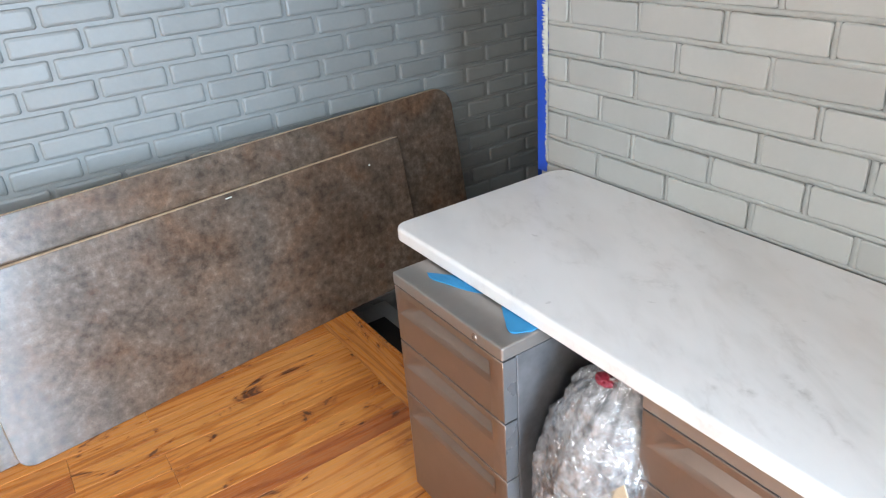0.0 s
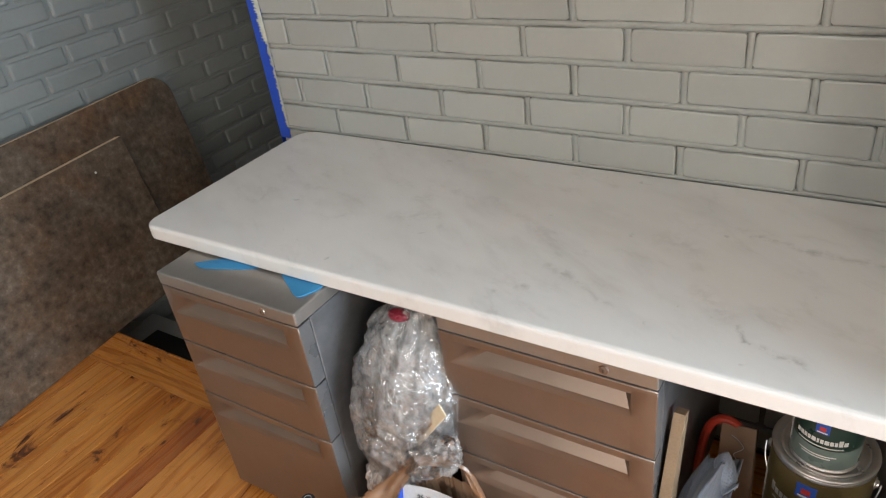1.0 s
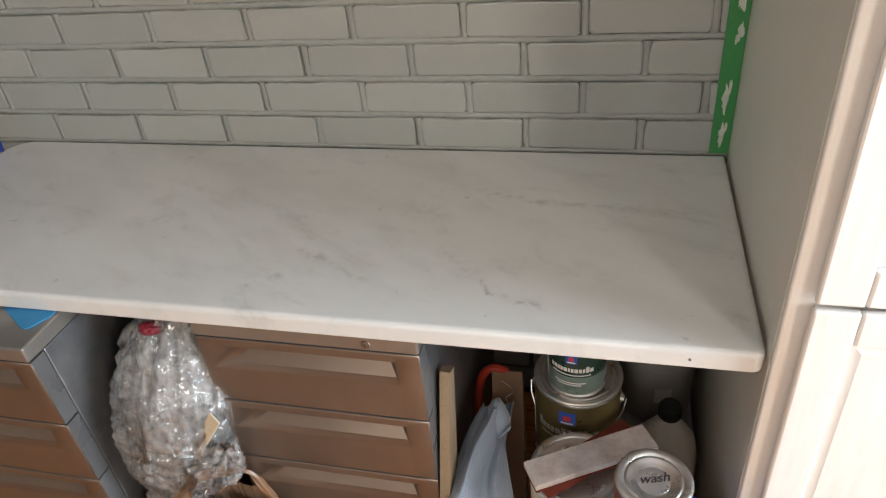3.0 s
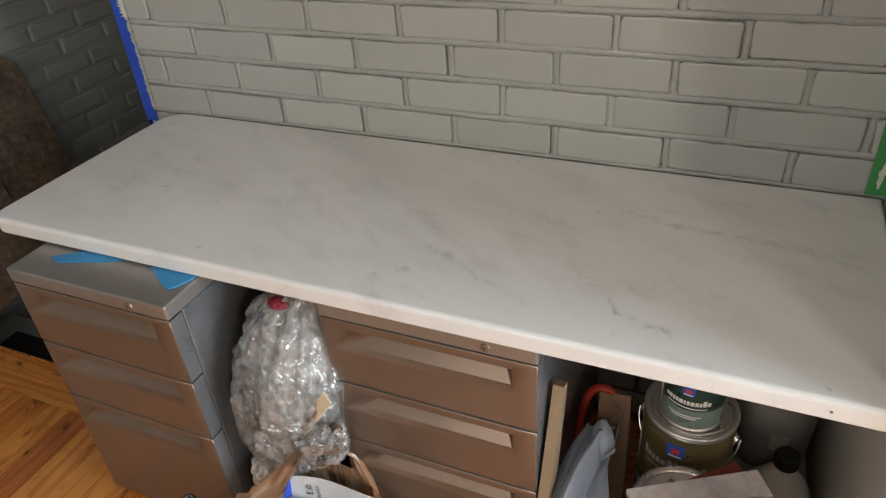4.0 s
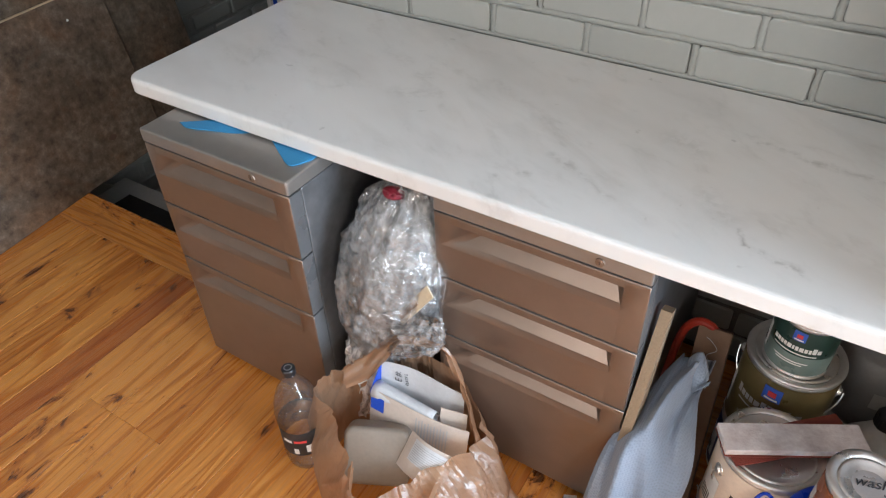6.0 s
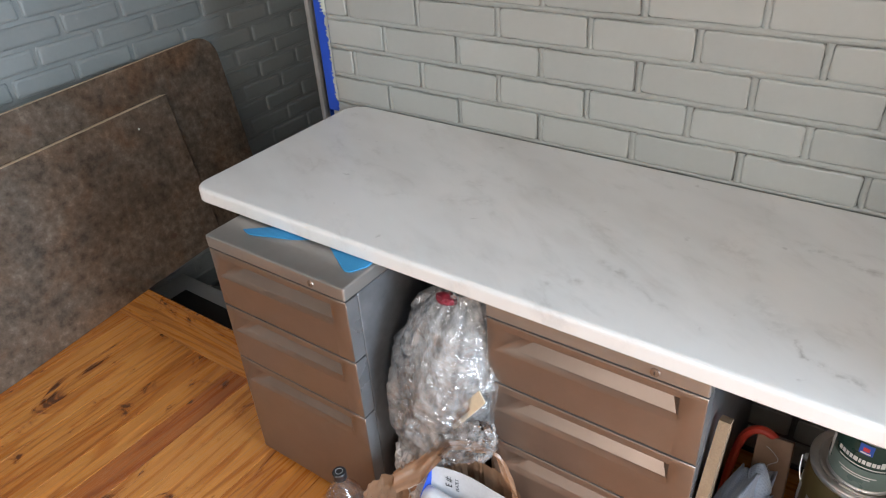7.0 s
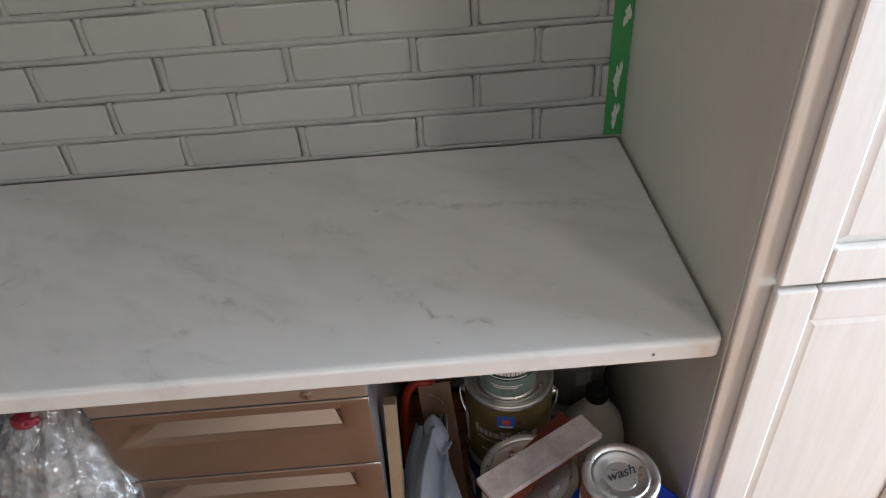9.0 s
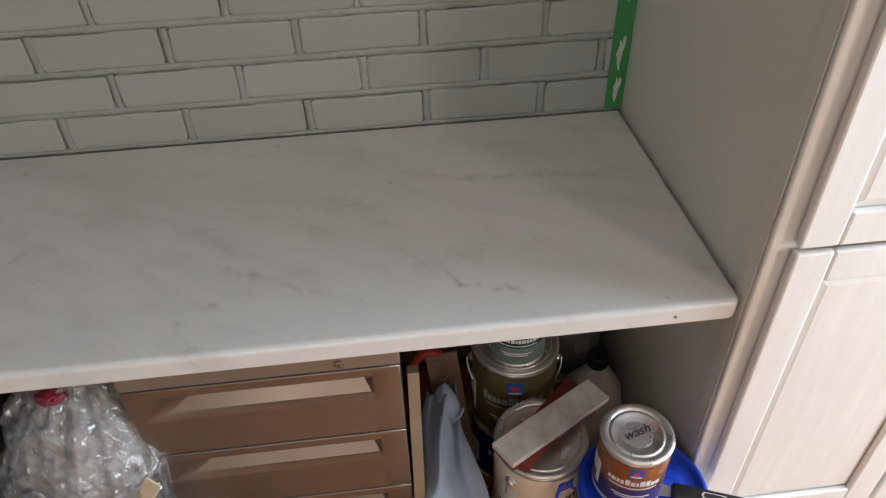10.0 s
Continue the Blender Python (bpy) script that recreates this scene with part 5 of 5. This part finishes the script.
for text, size, px, pz in (("E #:", 0.021, 0.915, 0.192), ("PLATE S", 0.0105, 0.930, 0.186)):
    tx = bpy.data.curves.new("print", "FONT")
    tx.body, tx.size, tx.extrude = text, size, 0.0002
    tx_ob = new("template_print", tx)
    tx_ob.parent = folded
    tx_ob.data.materials.append(M_BLACK_PRINT)
    tx_ob.matrix_local = Matrix.Translation(Vector((px, -0.6145 + 0.2 * (px - 0.868), pz)) - PAPER_AT) @ pose(0, 0, 0, 90, -90, 10)
for k in range(11):
    part("print_line", sheet(lambda u, v, k=k: front_sheet(0.50 + 0.03 * k + 0.012 * v, 0.10 + 0.03 * (k % 2) + 0.42 * u, 0.0024), 6, 1), M_GREY_PRINT, folded)

cont = thing("food_tub", (0, 0, 0), "frosted plastic food container in the bag", "tub")
M_FROST = flat_mat("frosted_plastic", (0.22, 0.18, 0.145), 0.4)


def tilted(ob, at, u, up):
    u = Vector(u).normalized()
    n = u.cross(Vector(up)).normalized()
    ob.matrix_world = Matrix.Translation(at) @ Matrix((u, n.cross(u), n)).transposed().to_4x4()


tilted(cont, (0.940, -0.738, 0.116), (0.112, 0.056, 0), (-0.03, 0.055, 0.085))
part("body", prism(rounded(-0.070, 0.066, -0.062, 0.058, (0.02,) * 4, 5), -0.055, 0.0, 0.010, 0.004, 4), M_FROST, cont, smooth=False)
bk = thing("booklet", (0, 0, 0), "curled paper label sheet with grey print in the bag", "paper")
tilted(bk, (0.980, -0.728, 0.112), (0.075, -0.006, -0.006), (0.011, 0.036, 0.036))
part("page", sheet(lambda u, v: Vector((0.098 * u, 0.075 * v, 0.018 * math.sin(math.pi * u))), 16, 6, 0.0008), M_CREAM_PAPER, bk)
part("label_panel", sheet(lambda u, v: Vector((0.105 * (0.18 + 0.74 * u), 0.075 * (0.34 + 0.58 * v), 0.0012 + 0.018 * math.sin(math.pi * (0.18 + 0.74 * u)))), 14, 4), M_PAPER, bk, "white printed label")
for k in range(9):
    part("print_line", sheet(lambda u, v, k=k: Vector((0.105 * (0.21 + 0.66 * u), 0.075 * (0.375 + 0.056 * k + 0.020 * v), 0.0018 + 0.018 * math.sin(math.pi * (0.21 + 0.66 * u)))), 12, 1), M_GREY_PRINT, bk)

# ---------- soda bottle ----------
bottle = thing("soda_bottle", (0.752, -0.750, 0.0), "empty clear soda bottle with black cap and label", "bottle")
bottle.scale = (0.9, 0.9, 0.9)
M_PET = clear_film("clear_bottle_plastic", (0.90, 0.89, 0.87), 0.05, 0.025, 8, 0.02, relief=0.05, gain=0.45)
prof = [(0.0, 0.012), (0.022, 0.004), (0.042, 0.0), (0.050, 0.008), (0.0535, 0.03), (0.0545, 0.055), (0.0520, 0.062), (0.0520, 0.150), (0.0545, 0.157), (0.0545, 0.185), (0.050, 0.215), (0.038, 0.250), (0.022, 0.276), (0.0145, 0.288), (0.0140, 0.296), (0.0165, 0.298), (0.0165, 0.300), (0.0135, 0.302)]
part("body", lathe(prof, 40), M_PET, bottle, smooth=True)
part("label", lathe([(0.0526, 0.066), (0.0530, 0.067), (0.0530, 0.147), (0.0526, 0.148)], 48), M_BLACK_PRINT, bottle, "black wrapped label", smooth=True)
part("label_mark", patch(0.0534, -70, -38, 0.115, 0.123), M_LOGO_RED, bottle, "red printed bar")
part("label_mark", patch(0.0534, -100, -76, 0.113, 0.122), M_WHITE_PRINT, bottle)
part("label_code", patch(0.0534, -42, -28, 0.078, 0.104), M_WHITE_PRINT, bottle, "white code panel")
part("label_code", patch(0.0534, -74, -62, 0.074, 0.092), M_WHITE_PRINT, bottle)
part("cap", lathe([(0.0, 0.300), (0.0152, 0.300), (0.0155, 0.317), (0.0135, 0.3195), (0.0, 0.3195)], 28), flat_mat("black_screw_cap", (0.014, 0.014, 0.016), 0.35), bottle, "black screw cap")
part("cap_ring", tube([(0.008 * math.cos(2 * math.pi * k / 20), 0.008 * math.sin(2 * math.pi * k / 20), 0.3198) for k in range(21)], 0.0006, 5), M_GREY_PRINT, bottle)


# ---------- masking tape on the wall edges ----------
def ragged_strip(x0, x1, z0, z1, y, n, jag, seed, thick=0.0012):
    rnd = random.Random(seed)
    bm = bmesh.new()
    zs = [z0 + (z1 - z0) * i / n for i in range(n + 1)]
    lf = [bm.verts.new((x0, y, z)) for z in zs]
    rt = [bm.verts.new((x1 + rnd.uniform(-jag, jag), y, z)) for z in zs]
    for i in range(n):
        bm.faces.new((lf[i], rt[i], rt[i + 1], lf[i + 1]))
    bmesh.ops.recalc_face_normals(bm, faces=bm.faces)
    bmesh.ops.solidify(bm, geom=bm.faces[:], thickness=thick)
    return bm


blue = part("masking_tape", ragged_strip(NORTH_END - 0.008, NORTH_END + 0.030, 0.655, 2.4, -0.0025, 260, 0.006, 3), M_BLUE_TAPE)
tagged(blue, "blue masking tape down the end of the brick wall", "tape")
bside = part("folded_edge", box(NORTH_END - 0.0085, NORTH_END - 0.007, -0.002, 0.05, 0.6, 2.4), M_BLUE_TAPE, blue)
fl = part("torn_paint_edge", ragged_strip(NORTH_END + 0.035, NORTH_END + 0.027, 0.69, 2.4, -0.0042, 520, 0.0055, 8), M_BRICK, blue, "torn edge of dried paint")
part("paint_crust", ragged_strip(NORTH_END + 0.036, NORTH_END + 0.020, 0.93, 1.12, -0.0056, 90, 0.009, 14, 0.0008), M_PAINT_WHITE, blue, "pale torn crust of paint")
green = part("masking_tape", ragged_strip(EAST_PANEL - 0.036, EAST_PANEL - 0.001, 0.692, 2.4, -0.0025, 60, 0.0004, 5), M_GREEN_TAPE)
tagged(green, "green masking tape with white paint smears in the corner", "tape")
rp = random.Random(11)
z = 0.735
while z < 2.35:
    h = rp.uniform(0.035, 0.08)
    c = EAST_PANEL - 0.036 + rp.uniform(0.012, 0.024)
    bm = bmesh.new()
    ph = rp.uniform(0, 6)
    ring = []
    for k in range(40):
        a = 2 * math.pi * k / 40
        wob = 0.75 + 0.18 * math.sin(3 * a + ph) + 0.12 * math.sin(7 * a + 2 * ph) + rp.uniform(-0.14, 0.14)
        ring.append(bm.verts.new((c + 0.0075 * wob * math.cos(a) + 0.003 * math.sin(a), -0.0045, z + 0.55 * h * wob * math.sin(a))))
    bm.faces.new(ring)
    bmesh.ops.recalc_face_normals(bm, faces=bm.faces)
    bmesh.ops.solidify(bm, geom=bm.faces[:], thickness=0.0006)
    part("paint_smear", bm, M_PAINT_WHITE, green, "white paint smear")
    z += h + rp.uniform(0.015, 0.06)


# ---------- bricks and boards, piece by piece ----------
def brick_mesh(name, length, height, depth, worn, mat, seed, soft, corner=0.0022):
    """A brick whose face lies at y=0 and looks to -y; chamfered and slightly uneven."""
    rnd = random.Random(seed)
    bm = bmesh.new()
    hx, hz = length / 2, height / 2
    loops = []
    for y, ins in ((depth, 0.0), (soft, 0.0), (soft * 0.25, soft * 0.45), (0.0, soft * 1.3)):
        ex, ez = hx - ins, hz - ins
        c = min(corner, ez * 0.3)
        base = []
        for (x0, z0), (x1, z1), n in (((-ex + c, -ez), (ex - c, -ez), 6), ((ex, -ez + c), (ex, ez - c), 2), ((ex - c, ez), (-ex + c, ez), 6), ((-ex, ez - c), (-ex, -ez + c), 2)):
            base += [(x0 + (x1 - x0) * q / n, z0 + (z1 - z0) * q / n) for q in range(n + 1)]
        j = [(rnd.uniform(-worn, worn), rnd.uniform(-worn, worn)) if y < depth else (0, 0) for _ in base]
        loops.append([bm.verts.new((px + a, y, pz + b)) for (px, pz), (a, b) in zip(base, j)])
    for a, b in zip(loops, loops[1:]):
        for k in range(len(a)):
            bm.faces.new((a[k], a[(k + 1) % len(a)], b[(k + 1) % len(a)], b[k]))
    bm.faces.new(loops[-1])
    bmesh.ops.recalc_face_normals(bm, faces=bm.faces)
    me = finish(name, bm, mat)
    return me


rb = random.Random(21)
GAP = 0.014
full = [brick_mesh("brick", PITCH - GAP, COURSE - GAP, 0.014, 0.0014, M_BRICK, 100 + k, 0.0030, 0.0045) for k in range(7)]
cut_meshes = {}


def lay_brick(parent, me, m):
    ob = new("brick", me)
    ob.parent = parent
    ob.matrix_world = m
    return ob


z, row = 0.7245 - 9 * COURSE, -9
while z < 2.40:
    phase = 1.67 if row % 2 == 0 else 1.67 - PITCH / 2
    left = phase - PITCH * 20
    while left < EAST_PANEL:
        a, b = max(left + GAP / 2, NORTH_END + 0.006), min(left + PITCH - GAP / 2, EAST_PANEL - 0.002)
        if b - a > 0.02:
            if b - a > PITCH - GAP - 0.002:
                me = full[rb.randrange(7)]
            else:
                key = round(b - a, 3)
                if key not in cut_meshes:
                    cut_meshes[key] = brick_mesh("brick", b - a, COURSE - GAP, 0.014, 0.0016, M_BRICK, 200 + len(cut_meshes), 0.0030, 0.0045)
                me = cut_meshes[key]
            lay_brick(wall_north, me, pose((a + b) / 2 + rb.uniform(-0.0015, 0.0015), rb.uniform(-0.001, 0.001), z + rb.uniform(-0.0012, 0.0012), 0, rb.uniform(-0.35, 0.35), rb.uniform(-0.3, 0.3)))
        left += PITCH
    z += COURSE
    row += 1

# uneven mortar pressed between the bricks, with thin open cracks along their edges
joint = bmesh.new()


def joint_strip(a, b, half, seg, along_x, fixed, lift, seed):
    rows = []
    for i in range(seg + 1):
        s = a + (b - a) * i / seg
        n0 = noise.noise(Vector((s * 9, fixed * 31, seed))) * 0.0022 + noise.noise(Vector((s * 90, fixed * 17, seed + 5))) * 0.0020
        n1 = noise.noise(Vector((s * 9, fixed * 31, seed + 9))) * 0.0022 + noise.noise(Vector((s * 90, fixed * 17, seed + 14))) * 0.0020
        dy = noise.noise(Vector((s * 24, fixed * 13, seed + 3))) * 0.0012
        lo, hi = fixed - half + lift + n0, fixed + half + n1
        prof = ((lo, 0.0078), (lo + 0.0006, 0.0032 + dy), ((lo + hi) / 2, 0.0022 + 1.5 * dy), (hi - 0.0006, 0.0030 + dy), (hi, 0.0078))
        rows.append([joint.verts.new((s, y, c) if along_x else (c, y, s)) for c, y in prof])
    for r0, r1 in zip(rows, rows[1:]):
        for k in range(4):
            joint.faces.new((r0[k], r1[k], r1[k + 1], r0[k + 1]))


z, row = 0.7245 - 1 * COURSE, -1
while z < 2.40:
    joint_strip(NORTH_END + 0.005, EAST_PANEL - 0.001, 0.0075, 520, True, z + COURSE / 2, 0.0012, 1.0)
    left = (1.67 if row % 2 == 0 else 1.67 - PITCH / 2) - PITCH * 20
    while left < EAST_PANEL:
        if left > NORTH_END + 0.02:
            joint_strip(z - COURSE / 2 + 0.006, z + COURSE / 2 - 0.006, 0.0075, 18, False, left, 0.0008, 2.0 + row)
        left += PITCH
    z += COURSE
    row += 1
bmesh.ops.recalc_face_normals(joint, faces=joint.faces)
mortar = part("mortar_joints", joint, M_MORTAR, wall_north, "uneven painted mortar joints", smooth=True)

# west wall: bricks of the near stretch one by one, the others joined
W_PITCH, W_COURSE = 0.2115, 0.0745
west_full = [brick_mesh("brick", W_PITCH - 0.012, W_COURSE - 0.012, 0.016, 0.0009, M_BRICK_W, 300 + k, 0.008, 0.006) for k in range(6)]
west_cut = {}
rest = bmesh.new()
z, row = 0.852 - 26 * W_COURSE, -26
while z < 2.42:
    phase = -0.222 if row % 2 == 0 else -0.3285
    y = phase - W_PITCH * 19
    while y < 0.83:
        a, b = y + 0.006, min(y + W_PITCH - 0.006, 0.828)
        if b - a > 0.02:
            near = -1.75 < a and 0.05 < z < 1.55
            whole = b - a > W_PITCH - 0.014
            m = pose(WEST + rb.uniform(-0.0008, 0.0008), (a + b) / 2, z, 0, 0, 90)
            if near:
                if whole:
                    me = west_full[rb.randrange(6)]
                else:
                    key = round(b - a, 3)
                    if key not in west_cut:
                        west_cut[key] = brick_mesh("brick", b - a, W_COURSE - 0.012, 0.016, 0.0009, M_BRICK_W, 400 + len(west_cut), 0.008, 0.006)
                    me = west_cut[key]
                lay_brick(wall_west, me, m)
            else:
                n0 = len(rest.verts)
                hx, hz, s = (b - a) / 2, (W_COURSE - 0.012) / 2, 0.008
                vs = [rest.verts.new(m @ Vector(p)) for p in ((-hx, 0.012, -hz), (hx, 0.012, -hz), (hx, 0.012, hz), (-hx, 0.012, hz), (-hx + s, 0, -hz + s), (hx - s, 0, -hz + s), (hx - s, 0, hz - s), (-hx + s, 0, hz - s))]
                rest.faces.new((vs[4], vs[5], vs[6], vs[7]))
                for k in range(4):
                    rest.faces.new((vs[k], vs[(k + 1) % 4], vs[4 + (k + 1) % 4], vs[4 + k]))
        y += W_PITCH
    z += W_COURSE
    row += 1
far_bricks = part("far_bricks", rest, M_BRICK_W, wall_west)
far_bricks["kind"] = "stuff"


def board_mesh(length, width, along_x=False):
    a, b = (length, width) if along_x else (width, length)
    return finish("plank", box(-a / 2, a / 2, -b / 2, b / 2, -0.016, 0.0, 0.0009, 1), M_FLOOR)


BW = 0.083
lengths = (0.42, 0.66, 0.9, 1.15)
boards = {L: board_mesh(L - 0.0006, BW - 0.0006) for L in lengths}
floor_rest = bmesh.new()
x = WEST
rf = random.Random(5)
while x < 3.5 - BW / 2:
    y = -0.4895
    first = True
    while y > -3.99:
        L = rf.choice(lengths)
        if first:
            L = rf.choice((0.42, 0.66, 0.9))
            first = False
        m = pose(x + BW / 2, y - L / 2, rf.uniform(-0.0004, 0.0))
        if x < 1.75 and y > -1.9:
            ob = new("plank", boards[L])
            ob.parent = floor
            ob.matrix_world = m
        else:
            y1 = max(y - L, -3.99)
            for fpts in (((x + 0.0004, y1, 0), (x + BW - 0.0004, y1, 0), (x + BW - 0.0004, y - 0.0006, 0), (x + 0.0004, y - 0.0006, 0)),):
                floor_rest.faces.new([floor_rest.verts.new(q) for q in fpts])
        y -= L
    x += BW
rest_ob = part("far_planks", floor_rest, M_FLOOR, floor)
rest_ob["kind"] = "stuff"
# border boards at the stair edge, laid across, and boards under the worktop
border = board_mesh(1.2, 0.121)
for cx in (WEST + 0.6, WEST + 1.8, WEST + 3.0):
    ob = new("plank", border)
    ob.parent = floor
    ob.matrix_world = pose(cx, -0.4285, 0, 0, 0, 90)
nose = tagged(part("nosing", tube([(WEST, -0.364, -0.010), (NORTH_END + 0.12, -0.364, -0.010)], 0.010, 10), M_FLOOR, stairs), "")
under = board_mesh(1.6, 0.118)
for k in range(3):
    for cx in (1.05, 2.65):
        ob = new("plank", under)
        ob.parent = floor
        ob.matrix_world = pose(cx, -0.308 + 0.119 * k, 0, 0, 0, 90)
